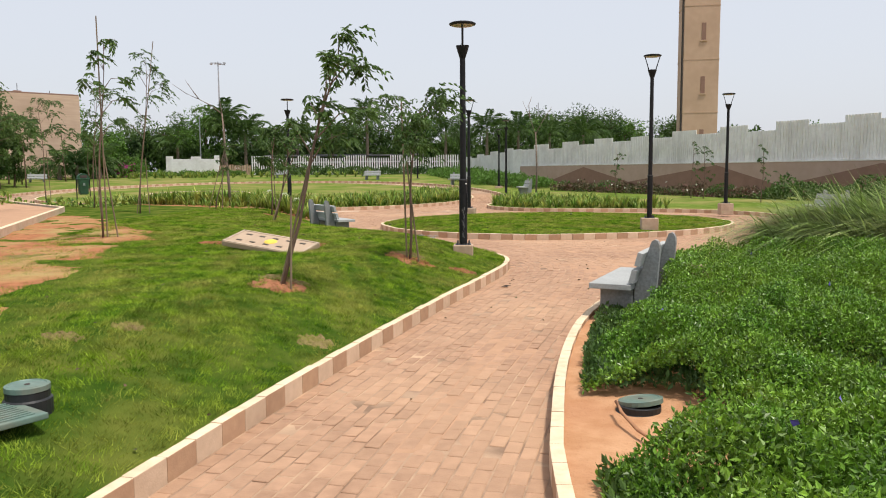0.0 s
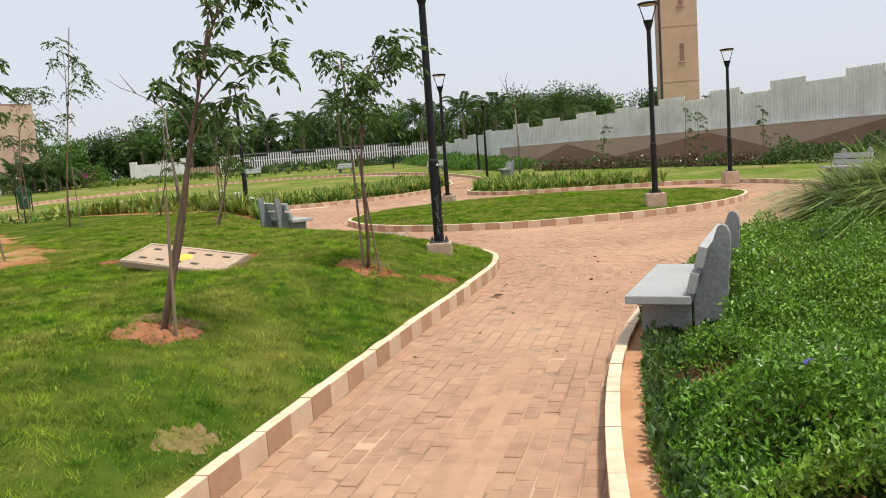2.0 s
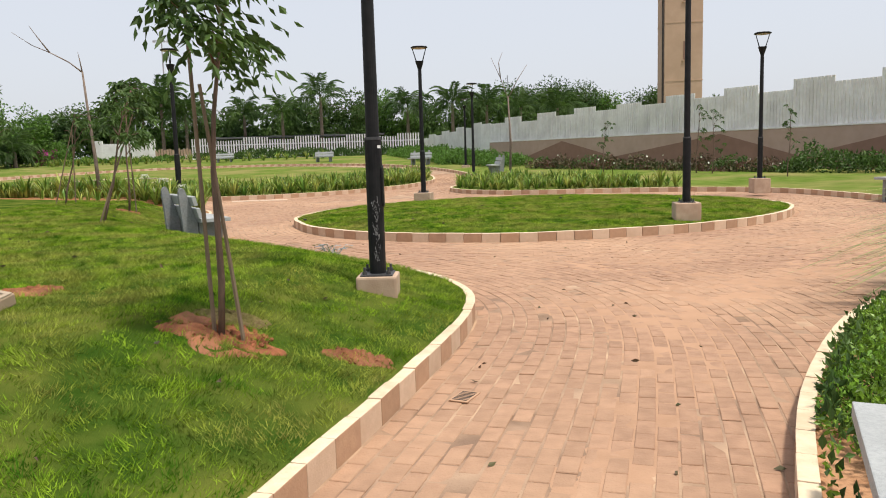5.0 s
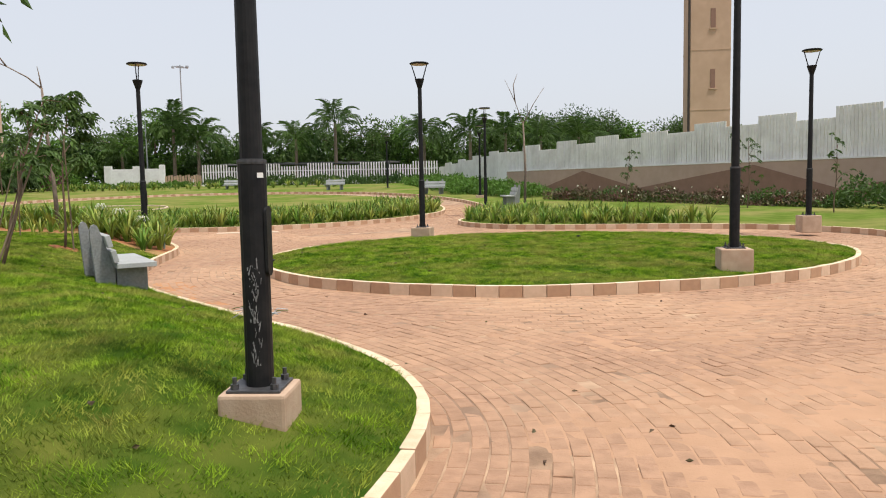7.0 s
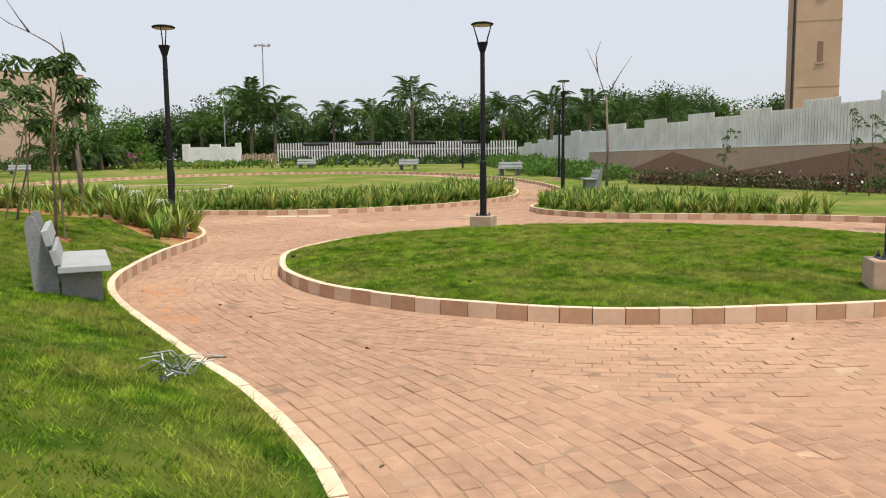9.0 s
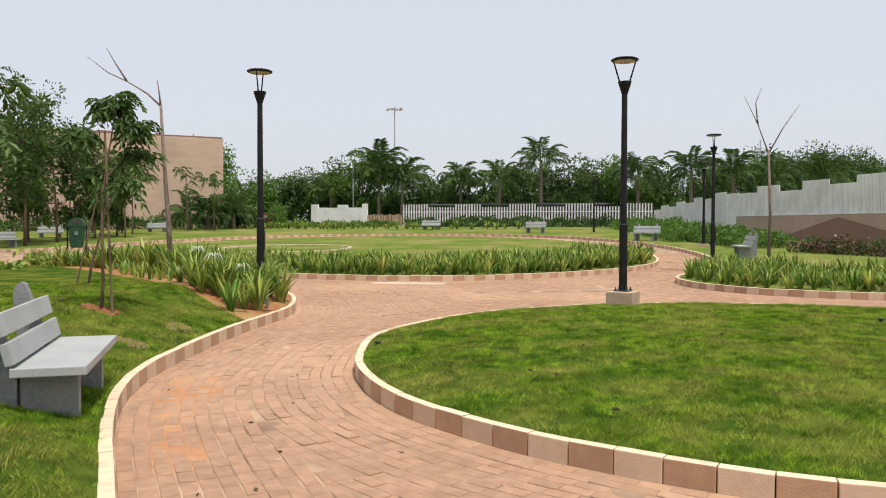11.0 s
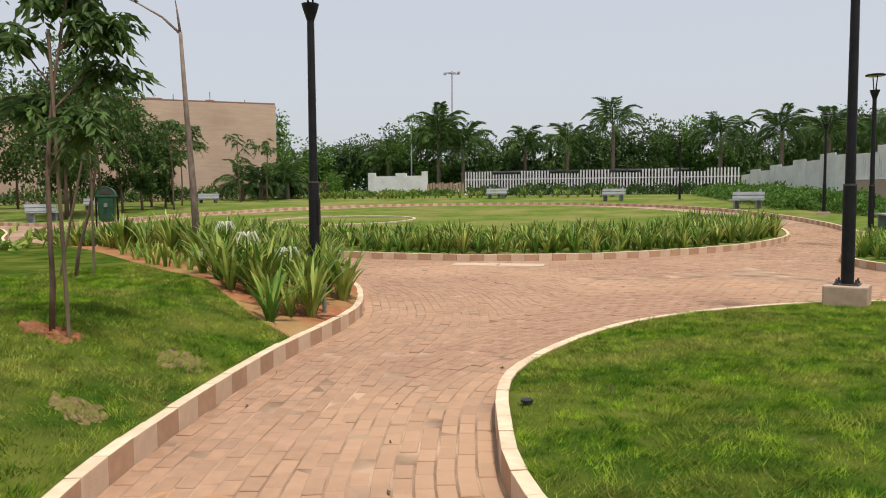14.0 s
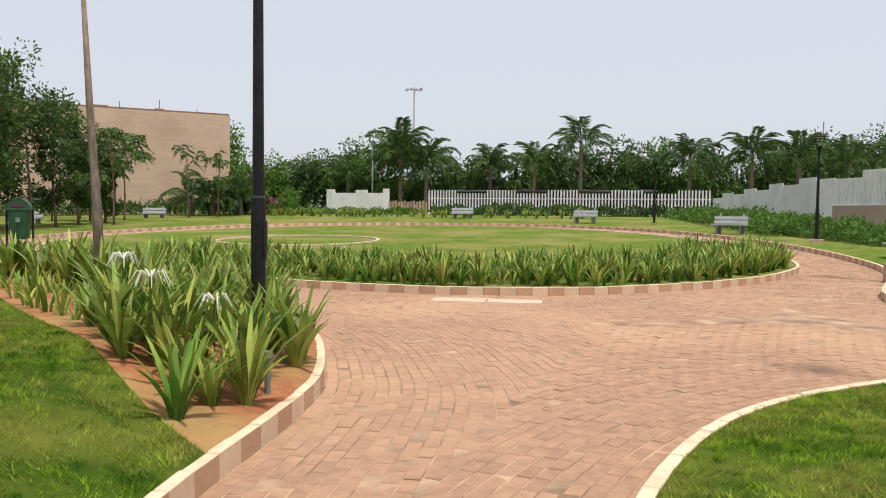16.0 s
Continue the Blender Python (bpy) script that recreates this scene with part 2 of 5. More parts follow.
def thing(name, x, y, z, label, category, turn=0.0, group="", kind=""):
    ob = new(name)
    ob.empty_display_size = 0.1
    ob.matrix_basis = pose(x, y, z, 0, 0, turn)
    return tagged(ob, label, category, group, kind)


def box(bm, sx, sy, sz, x=0, y=0, z=0, bevel=0.0, turn=None):
    """Adds a box centred at x, y with its bottom at z."""
    m = Matrix.Translation((x, y, z + sz / 2)) @ (turn or Matrix()) @ Matrix.Diagonal((sx, sy, sz, 1))
    r = bmesh.ops.create_cube(bm, size=1, matrix=m)
    if bevel:
        edges = list({e for v in r["verts"] for e in v.link_edges})
        bmesh.ops.bevel(bm, geom=edges, offset=bevel, segments=2, profile=0.6, affect="EDGES")
    return bm


def boxed(*a, **k):
    return box(bmesh.new(), *a, **k)


def cyl(bm, r1, r2, h, x=0, y=0, z=0, sides=16, caps=True):
    bmesh.ops.create_cone(bm, cap_ends=caps, segments=sides, radius1=r1, radius2=r2, depth=h, matrix=Matrix.Translation((x, y, z + h / 2)))
    return bm


def lathe(profile, sides=20, closed=True):
    """A turned solid from (radius, height) pairs."""
    bm = bmesh.new()
    rings = []
    for r, z in profile:
        rings.append([bm.verts.new((r * math.cos(2 * math.pi * i / sides), r * math.sin(2 * math.pi * i / sides), z)) for i in range(sides)])
    for a, b in zip(rings, rings[1:]):
        for i in range(sides):
            bm.faces.new((a[i], a[(i + 1) % sides], b[(i + 1) % sides], b[i]))
    if closed:
        bm.faces.new(rings[0][::-1])
        bm.faces.new(rings[-1])
    return bm


def tube(bm, pts, radii, sides=6):
    """Adds a tapering tube along pts."""
    pts = [Vector(p) for p in pts]
    rings = []
    for i, p in enumerate(pts):
        d = (pts[min(i + 1, len(pts) - 1)] - pts[max(i - 1, 0)]).normalized()
        a = d.orthogonal().normalized()
        b = d.cross(a)
        r = float(radii[i] if isinstance(radii, (list, tuple)) else radii)
        ring = [bm.verts.new(p + r * (math.cos(2 * math.pi * k / sides) * a + math.sin(2 * math.pi * k / sides) * b)) for k in range(sides)]
        if rings:
            prev = rings[-1]
            shift = min(range(sides), key=lambda s: (ring[s].co - prev[0].co).length)
            ring = ring[shift:] + ring[:shift]
        rings.append(ring)
    for a, b in zip(rings, rings[1:]):
        for k in range(sides):
            bm.faces.new((a[k], a[(k + 1) % sides], b[(k + 1) % sides], b[k]))
    bm.faces.new(rings[0][::-1])
    bm.faces.new(rings[-1])
    return bm


def spline(ctrl, step=0.1, closed=False):
    """A smooth curve through control points, resampled at even steps; returns (n,2)."""
    P = np.array(ctrl, float)
    n = len(P)
    out = []
    for i in range(n if closed else n - 1):
        p0 = P[(i - 1) % n] if closed or i > 0 else 2 * P[0] - P[1]
        p1, p2 = P[i], P[(i + 1) % n]
        p3 = P[(i + 2) % n] if closed or i + 2 < n else 2 * P[-1] - P[-2]
        for u in np.linspace(0, 1, 24, endpoint=False):
            out.append(0.5 * (2 * p1 + (p2 - p0) * u + (2 * p0 - 5 * p1 + 4 * p2 - p3) * u * u + (3 * p1 - p0 - 3 * p2 + p3) * u ** 3))
    out.append(P[0] if closed else P[-1])
    out = np.array(out)
    s = np.concatenate([[0], np.cumsum(np.hypot(*np.diff(out, axis=0).T))])
    q = np.linspace(0, s[-1], max(2, int(round(s[-1] / step)) + 1))
    r = np.stack([np.interp(q, s, out[:, 0]), np.interp(q, s, out[:, 1])], 1)
    return r[:-1] if closed else r


def offset(curve, d, closed=False):
    """The curve moved d to its left."""
    if closed:
        t = np.roll(curve, -1, 0) - np.roll(curve, 1, 0)
    else:
        t = np.gradient(curve, axis=0)
    t /= np.linalg.norm(t, axis=1)[:, None]
    return curve + d * np.stack([-t[:, 1], t[:, 0]], 1)


def dist_to(P, curve):
    """The distance from each of P to the nearest point of the curve."""
    P = np.asarray(P, float)
    out = np.empty(len(P))
    for i in range(0, len(P), 4000):
        q = P[i:i + 4000]
        out[i:i + 4000] = np.sqrt(((q[:, None, :] - curve[None]) ** 2).sum(2).min(1))
    return out


def inside(P, poly):
    """Whether each of P lies in the polygon."""
    P = np.asarray(P, float)
    x, y = P[:, 0], P[:, 1]
    res = np.zeros(len(P), bool)
    a, b = poly, np.roll(poly, -1, 0)
    for (x1, y1), (x2, y2) in zip(a, b):
        if y1 == y2:
            continue
        c = ((y1 > y) != (y2 > y)) & (x < (x2 - x1) * (y - y1) / (y2 - y1) + x1)
        res ^= c
    return res


def filled(name, poly, height, mat, cell=0.5, label="", category="", kind="structure"):
    """A sheet over a polygon, with inner points on a grid; height(P) gives z."""
    from mathutils import geometry
    lo, hi = poly.min(0), poly.max(0)
    gx, gy = np.meshgrid(np.arange(lo[0], hi[0], cell), np.arange(lo[1], hi[1], cell))
    G = np.stack([gx.ravel(), gy.ravel()], 1) + np.random.default_rng(3).uniform(-0.1, 0.1, (gx.size, 2)) * cell
    G = G[inside(G, poly)]
    G = G[dist_to(G, poly) > cell * 0.35]
    vs = [Vector(p) for p in poly] + [Vector(p) for p in G]
    n = len(poly)
    v, e, f, *_ = geometry.delaunay_2d_cdt(vs, [(i, (i + 1) % n) for i in range(n)], [], 1, 1e-5)
    P = np.array([tuple(p) for p in v])
    z = height(P)
    F = np.array([t for t in f if len(t) == 3])
    A, B, C = P[F[:, 0]], P[F[:, 1]], P[F[:, 2]]
    flip = (B[:, 0] - A[:, 0]) * (C[:, 1] - A[:, 1]) - (B[:, 1] - A[:, 1]) * (C[:, 0] - A[:, 0]) < 0
    F[flip] = F[flip][:, ::-1]
    ob = part(name, arrays(name, np.column_stack([P, z]), F, mat, True), mat)
    return tagged(ob, label, category, "", kind)

# ---- plan ----
KH = 0.15  # kerb height
LEFT = spline([(-3.6, -8), (-2.9, -2), (-2.1, 2), (-1.47, 4.65), (-1.0, 6.4), (-0.6, 7.73), (0.03, 9.77), (0.64, 11.6), (1.08, 13.1), (1.2, 14.1), (1.03, 14.95),
               (0.66, 15.7), (-0.01, 16.67), (-0.59, 17.34), (-1.39, 18.33), (-2.1, 19.22), (-2.75, 20.15), (-3.24, 21.1), (-3.62, 22.3), (-4.05, 24.2), (-4.24, 25.6),
               (-4.45, 26.7), (-4.85, 27.7), (-5.5, 28.9), (-6.6, 30.1), (-9, 31.3), (-13, 32.3), (-18, 34.3), (-22, 37.3), (-25.5, 40.5), (-29, 42.5), (-38, 44)])
RIGHT = spline([(0.7, -8), (0.5, -2), (0.47, 2), (0.56, 3.92), (0.66, 4.7), (0.91, 6.1), (1.25, 7.5), (1.6, 8.55), (2.0, 9.5), (2.55, 10.6), (3.05, 11.4), (3.7, 12.3), (4.3, 12.95),
                (5.6, 14), (7.6, 15.1), (10.5, 16.2), (15, 17), (24, 17.5)])
DISC = spline([(-1.93, 24.3), (-1.62, 22.5), (-1.12, 21.4), (-0.5, 20.6), (0.3, 19.98), (1.1, 19.58), (2.2, 19.27), (3.3, 19.28), (4.4, 19.5), (5.5, 19.85), (6.95, 20.7), (8.35, 22.2),
               (9.08, 24.2), (8.4, 26.7), (6.4, 28.7), (3.62, 29.38), (0.86, 28.69), (-1.16, 26.79)], closed=True)
RING = spline([(-5.2, 34.75), (-3.1, 35.5), (-1.1, 37.2), (0.3, 39), (1.25, 40.9), (1.75, 43), (1.6, 46.5), (0.6, 51), (-1.8, 56), (-5.5, 60.5), (-11, 63), (-17.5, 62), (-22.5, 57),
               (-24.8, 50.5), (-24.2, 46), (-22.5, 42.8), (-19.5, 40.5), (-16, 38.5), (-12.3, 36.3), (-9.3, 35.1), (-7.2, 34.7)], closed=True)
OUTER = spline([(26, 20.7), (17, 21.2), (13.4, 22.2), (12.1, 24), (12, 26.5), (11.75, 28.8), (10.7, 30.6), (9, 31.6), (7.1, 32.15), (5.3, 32.4), (3.7, 33.0), (2.65, 34.2), (2.2, 35.4), (2.15, 36.6), (2.7, 38.6), (3.4, 41),
                (3.7, 44), (3.3, 48.5), (2.1, 53.5), (-0.2, 59), (-4.5, 64), (-11, 66.5), (-19, 65.2), (-25, 59.5), (-27.6, 52), (-27.4, 47), (-29, 45.3), (-38, 46.8)])


def lawn_height(curve, rise, top):
    def h(P):
        d = dist_to(P, curve)
        return ground_z(P[:, 0], P[:, 1]) + KH - 0.02 + np.minimum(rise * d, top)
    return h


left_in = offset(LEFT, 0.06)
i0 = int(np.argmin(((LEFT - (-4.08, 24.75)) ** 2).sum(1)))
bed_line = spline([tuple(left_in[i0]), (-4.8, 25.0), (-6.1, 25.9), (-7.6, 26.9), (-11, 29.4), (-15, 31.9), (-19, 34.3)], 0.2)
i1 = int(np.argmin(((LEFT - (-19.5, 35.2)) ** 2).sum(1)))
lawn_poly = np.vstack([left_in[:i0], bed_line, left_in[i1:], [(-60, 45), (-60, -10), (-4, -10)]])
bed_poly = np.vstack([left_in[i0:i1], bed_line[::-1]])
h_left = lawn_height(LEFT, 0.25, 0.4)
ring_in = offset(RING, 0.06, True)
disc_in = offset(DISC, 0.06, True)
right_in = offset(RIGHT, -0.06)
right_poly = np.vstack([right_in, [(24, -10), (0.8, -10)]])
outer_in = offset(OUTER, -0.06)
outer_poly = np.vstack([outer_in, [(-60, 48), (-60, 95), (40, 95), (40, 20)]])
h_ring = lambda P: ground_z(P[:, 0], P[:, 1]) + KH - 0.02
h_disc = lambda P: KH - 0.02 + 0.11 * (1 - np.exp(-dist_to(P, DISC) / 1.3))
h_right = lambda P: KH - 0.05 + np.minimum(0.03 * dist_to(P, RIGHT[::3]), 0.15)
h_outer = lawn_height(OUTER, 0.02, 0.15)

# the land, one sheet to the horizon
gx = np.concatenate([[-900, -400, -150], np.linspace(-70, 60, 66), [150, 400, 900]])
gy = np.concatenate([[-300, -100, -40], np.linspace(-20, 100, 61), [200, 500, 1500]])
X, Y = np.meshgrid(gx, gy)
nx, ny = len(gx), len(gy)
idx = np.arange(nx * ny).reshape(ny, nx)
F = np.stack([idx[:-1, :-1], idx[:-1, 1:], idx[1:, 1:], idx[1:, :-1]], -1).reshape(-1, 4)
tagged(part("ground", arrays("ground", np.stack([X, Y, ground_z(X, Y) - 0.004], -1).reshape(-1, 3), F, M_SAND, True), M_SAND),
       "sandy orange ground under the paving", "ground", kind="structure")

lawn_left = filled("lawn_left", lawn_poly, h_left, M_TURF, 0.45, "sloping mown green lawn with worn patches", "lawn")
lily_bed = filled("lily_bed", bed_poly, h_left, M_EARTH, 0.35, "bare reddish planting bed behind the kerb", "planting bed")
lawn_round = filled("lawn_round", disc_in, h_disc, M_TURF, 0.4, "round mown green lawn inside a kerb", "lawn")
lawn_ring = filled("lawn_ring", ring_in, h_ring, M_FARTURF, 0.8, "large oval lawn of pale green turf", "lawn")
bed_right = filled("shrub_bed", right_poly, h_right, M_DRY, 0.4, "red soil bed under low shrubs", "planting bed")
lawn_far = filled("lawn_far", outer_poly, h_outer, M_FARTURF, 0.9, "strip of turf along the boundary walls", "lawn")


# ---- kerbs ----
def kerb_block(name, face, length):
    bm = boxed(length, 0.085, KH + 0.05, 0, 0, -0.05, 0.006)
    for f in bm.faces:
        f.material_index = 1 if f.normal.z > 0.5 else 0
    me = bpy.data.meshes.new(name)
    bm.to_mesh(me)
    bm.free()
    me.materials.append(face)
    me.materials.append(M_CAP)
    return me


KERB = (kerb_block("block_cream", M_CREAM, 0.296), kerb_block("block_tan", M_TAN, 0.296))


def kerb(name, curve, side, label, closed=False, keep=lambda p: True):
    """Blocks of two colours set end to end along the curve; side: the way to the lawn."""
    top = thing(name, 0, 0, 0, label, "kerb", kind="structure")
    line = offset(curve, 0.038 * side, closed)
    pts = np.vstack([line, line[:1]]) if closed else line
    s = np.concatenate([[0], np.cumsum(np.hypot(*np.diff(pts, axis=0).T))])
    n = int(s[-1] / 0.3)
    pitch = s[-1] / n if closed else 0.3
    rng = random.Random(5)
    for i in range(n):
        a, b = s[-1] * 0 + i * pitch, (i + 1) * pitch
        p = [np.interp(q, s, pts[:, 0]) for q in (a, b)], [np.interp(q, s, pts[:, 1]) for q in (a, b)]
        x, y = sum(p[0]) / 2, sum(p[1]) / 2
        if not keep((x, y)):
            continue
        ob = part("kerb_block", KERB[i % 2], None, top)
        yaw = math.degrees(math.atan2(p[1][1] - p[1][0], p[0][1] - p[0][0]))
        slope = math.degrees(math.atan2(gz(p[0][1], p[1][1]) - gz(p[0][0], p[1][0]), pitch))
        ob.matrix_basis = pose(x, y, gz(x, y) + rng.uniform(-0.003, 0.003), 0, -slope, yaw + rng.uniform(-0.5, 0.5))
    return top


kerb("kerb_left", LEFT, 1, "low kerb of alternating cream and tan blocks", keep=lambda p: p[1] > -3 and p[0] > -30)
kerb("kerb_right", RIGHT, -1, "low kerb of cream blocks along a shrub bed", keep=lambda p: p[1] > -3 and p[0] < 18)
kerb("kerb_round", DISC, 1, "round kerb of alternating cream and tan blocks", True)
kerb("kerb_ring", RING, 1, "kerb of cream and tan blocks round an oval lawn", True)
kerb("kerb_outer", OUTER, -1, "kerb of cream and tan blocks edging the far lawn", keep=lambda p: p[0] < 18 and p[0] > -32)


# ---- street lamps ----
def street_lamp(x, y, base, top_z, turn, plinth=0.46):
    h = top_z - base
    lamp = thing("street_lamp", x, y, base, "black street lamp with a flat disc head on a tan plinth", "street lamp", turn, "park lamps")
    if plinth:
        part("plinth", boxed(plinth, plinth, 0.42, 0, 0, -0.42, 0.018), M_PLINTH, lamp, "tan plastered concrete plinth")
    part("base_plate", boxed(0.27, 0.27, 0.014, 0, 0, 0, 0.003), M_STEEL, lamp)
    for sx in (-1, 1):
        for sy in (-1, 1):
            bm = cyl(bmesh.new(), 0.011, 0.011, 0.06, 0.1 * sx, 0.1 * sy, 0.014, 8)
            cyl(bm, 0.021, 0.021, 0.026, 0.1 * sx, 0.1 * sy, 0.014, 6)
            part("bolt", bm, M_STEEL, lamp)
    part("lower_pole", lathe([(0.07, 0.01), (0.07, 1.14), (0.067, 1.15), (0.057, 1.155)], 20), M_BLACK, lamp, smooth=False)
    part("collar", lathe([(0.072, 1.128), (0.073, 1.138), (0.072, 1.15)], 20), M_STEEL, lamp)
    bm = bmesh.new()
    rim = [(0.042 * math.cos(q), 0.6 + 0.03 * math.sin(q)) for q in np.linspace(math.pi, 2 * math.pi, 9)] + [(0.042 * math.cos(q), 0.89 + 0.03 * math.sin(q)) for q in np.linspace(0, math.pi, 9)]
    f = bm.faces.new([bm.verts.new((0.062, yy, zz)) for yy, zz in rim])
    r = bmesh.ops.extrude_face_region(bm, geom=[f])
    bmesh.ops.translate(bm, verts=[v for v in r["geom"] if isinstance(v, bmesh.types.BMVert)], vec=(0.015, 0, 0))
    bmesh.ops.recalc_face_normals(bm, faces=bm.faces)
    part("access_hatch", bm, M_BLACK, lamp)
    part("upper_pole", lathe([(0.056, 1.15), (0.047, h - 0.62), (0.06, h - 0.58), (0.105, h - 0.44), (0.115, h - 0.4), (0.02, h - 0.395)], 20), M_BLACK, lamp)
    for s in (-1, 1):
        part("arm", tube(bmesh.new(), [(0, 0.085 * s, h - 0.41), (0, 0.1 * s, h - 0.36), (0, 0.19 * s, h - 0.06)], [0.018, 0.014, 0.012], 6), M_BLACK, lamp)
    head = part("head", lathe([(0.2, h - 0.06), (0.225, h - 0.05), (0.232, h - 0.03), (0.2, h - 0.012), (0.05, h)], 28), M_BLACK, lamp)
    part("lens", lathe([(0.03, h - 0.066), (0.19, h - 0.064), (0.19, h - 0.058)], 24), M_LENS, head, "dusty beige glass")
    return lamp


lamp_a = street_lamp(0.345, 13.42, 0.46, 4.3, -4, 0.34)
srng = random.Random(3)
for k in range(70):
    a = radians(srng.gauss(-84, 13))
    sc = part("scratch", boxed(srng.uniform(0.0015, 0.006), 0.0015, srng.choice((0.006, 0.01, 0.016, 0.03, 0.05)), 0, 0, 0), M_SCRATCH, lamp_a)
    sc.matrix_basis = pose(0.0702 * math.cos(a), 0.0702 * math.sin(a), srng.uniform(0.1, 0.62), 0, srng.uniform(-20, 20), math.degrees(a) + 90)
tag = part("number_tag", boxed(0.035, 0.002, 0.025, 0, 0, 0), M_WHITE, lamp_a, "small white number tag")
tag.matrix_basis = pose(0.0705 * math.cos(radians(-40)), 0.0705 * math.sin(radians(-40)), 1.06, 0, 0, 50)
street_lamp(5.52, 20.4, 0.47, 4.76, 80, 0.44)
street_lamp(0.98, 28.27, 0.4, 4.36, 75)
street_lamp(10.5, 28.37, 0.5, 4.53, 85)
street_lamp(-5.5, 27.6, 0.5, 4.36, 10, 0)
street_lamp(3.35, 40.2, 0.5, 4.4, 5)
street_lamp(3.9, 52.6, 0.72, 4.6, 80)
street_lamp(-2.1, 67.0, 1.15, 5.0, 30, 0)
street_lamp(-38.5, 66.5, 1.15, 5.1, 75, 0)


# ---- benches ----
def bench(x, y, z, turn, label="grey granite slab bench with two back planks"):
    """Origin under the middle of the seat's front edge; the seat faces -y."""
    b = thing("stone_bench", x, y, z, label, "bench", turn, "granite benches")
    part("seat", boxed(1.52, 0.46, 0.06, 0, 0.23, 0.43, 0.006), M_GRANITE, b)
    for s in (-1, 1):
        bm = bmesh.new()
        outline = [(0.46, -0.1), (0.65, -0.1), (0.69, 0.45), (0.72, 0.84), (0.715, 0.91), (0.695, 0.955), (0.665, 0.97), (0.635, 0.955), (0.615, 0.9), (0.46, 0.42)]
        f = bm.faces.new([bm.verts.new((0.52 * s - 0.045, yy, zz)) for yy, zz in outline])
        r = bmesh.ops.extrude_face_region(bm, geom=[f])
        bmesh.ops.translate(bm, verts=[v for v in r["geom"] if isinstance(v, bmesh.types.BMVert)], vec=(0.09, 0, 0))
        bmesh.ops.recalc_face_normals(bm, faces=bm.faces)
        part("upright", bm, M_ROUGHG, b, "rough grey stone upright with a rounded top")
        part("leg", boxed(0.09, 0.36, 0.53, 0.52 * s, 0.26, -0.1, 0.006), M_ROUGHG, b)
    tilt = Matrix.Rotation(radians(-14), 4, "X")
    part("back_plank", boxed(1.5, 0.06, 0.15, 0, 0.475, 0.505, 0.006, turn=tilt), M_GRANITE, b)
    part("back_plank", boxed(1.5, 0.06, 0.15, 0, 0.535, 0.69, 0.006, turn=tilt), M_GRANITE, b)
    return b


def bench_between(p, q, z):
    """A bench whose front edge runs from p to q, the seat looking to the right of that way."""
    turn = math.degrees(math.atan2(q[1] - p[1], q[0] - p[0]))
    return bench((p[0] + q[0]) / 2, (p[1] + q[1]) / 2, z, turn)


bench_between((2.26, 9.66), (1.55, 8.2), 0.03)
bench_between((-2.14, 19.0), (-3.04, 20.5), 0.08)
for x, y, turn in ((-33.8, 64.2, 18), (-14.8, 71.5, 2), (-6.2, 67.4, -12), (1.15, 57.8, -22), (4.5, 45.2, -86), (-34.5, 54.5, 28), (-29.5, 46.2, 75)):
    bench(x, y, gz(x, y) + 0.12, turn, "grey granite slab bench on turf beyond the oval lawn")
bench(11.9, 24.3, 0.1, -80, "grey granite slab bench beside the outer kerb")


# ---- right boundary wall ----
def run(p, q):
    """Length and heading of the way from p to q."""
    return math.hypot(q[0] - p[0], q[1] - p[1]), math.degrees(math.atan2(q[1] - p[1], q[0] - p[0]))


SLAT = boxed(0.11, 0.05, 1.0, 0, 0, 0, 0.004)
SLAT_ME = bpy.data.meshes.new("slat")
SLAT.to_mesh(SLAT_ME)
SLAT.free()
SLAT_ME.materials.append(M_WHITE)


def slats(parent, p, q, pitch, foot, tops, turn_extra=0.0, width=1.0):
    """Upright slats from p to q; foot(u) and tops(u) give the heights."""
    length, heading = run(p, q)
    n = int(length / pitch)
    for i in range(n):
        u = (i + 0.5) / n
        x, y = p[0] + (q[0] - p[0]) * u, p[1] + (q[1] - p[1]) * u
        ob = part("slat", SLAT_ME, None, parent)
        z0, z1 = foot(u, x, y), tops(u, x, y)
        ob.matrix_basis = pose(x, y, z0, 0, 0, heading + turn_extra) @ Matrix.Diagonal((width, 1, z1 - z0, 1))


W0, W1, W2 = (6.5, 62.7), (19.0, 38.0), (28.8, 18.6)
BROWN = 2.12
wall = thing("wall_boundary", 0, 0, 0, "rose plastered boundary wall with brown painted peaks", "wall", kind="structure")
length, heading = run(W0, W2)
bm = boxed(length, 0.3, BROWN + 0.5, 0, 0, -0.5, 0.01)
wb = part("wall_body", bm, M_WALL, wall)
wb.matrix_basis = pose((W0[0] + W2[0]) / 2, (W0[1] + W2[1]) / 2, 0, 0, 0, heading)
bm = boxed(length + 0.1, 0.36, 0.08, 0, 0, BROWN, 0.01)
cp = part("coping", bm, M_WHITE, wall, "pale coping")
cp.matrix_basis = wb.matrix_basis.copy()
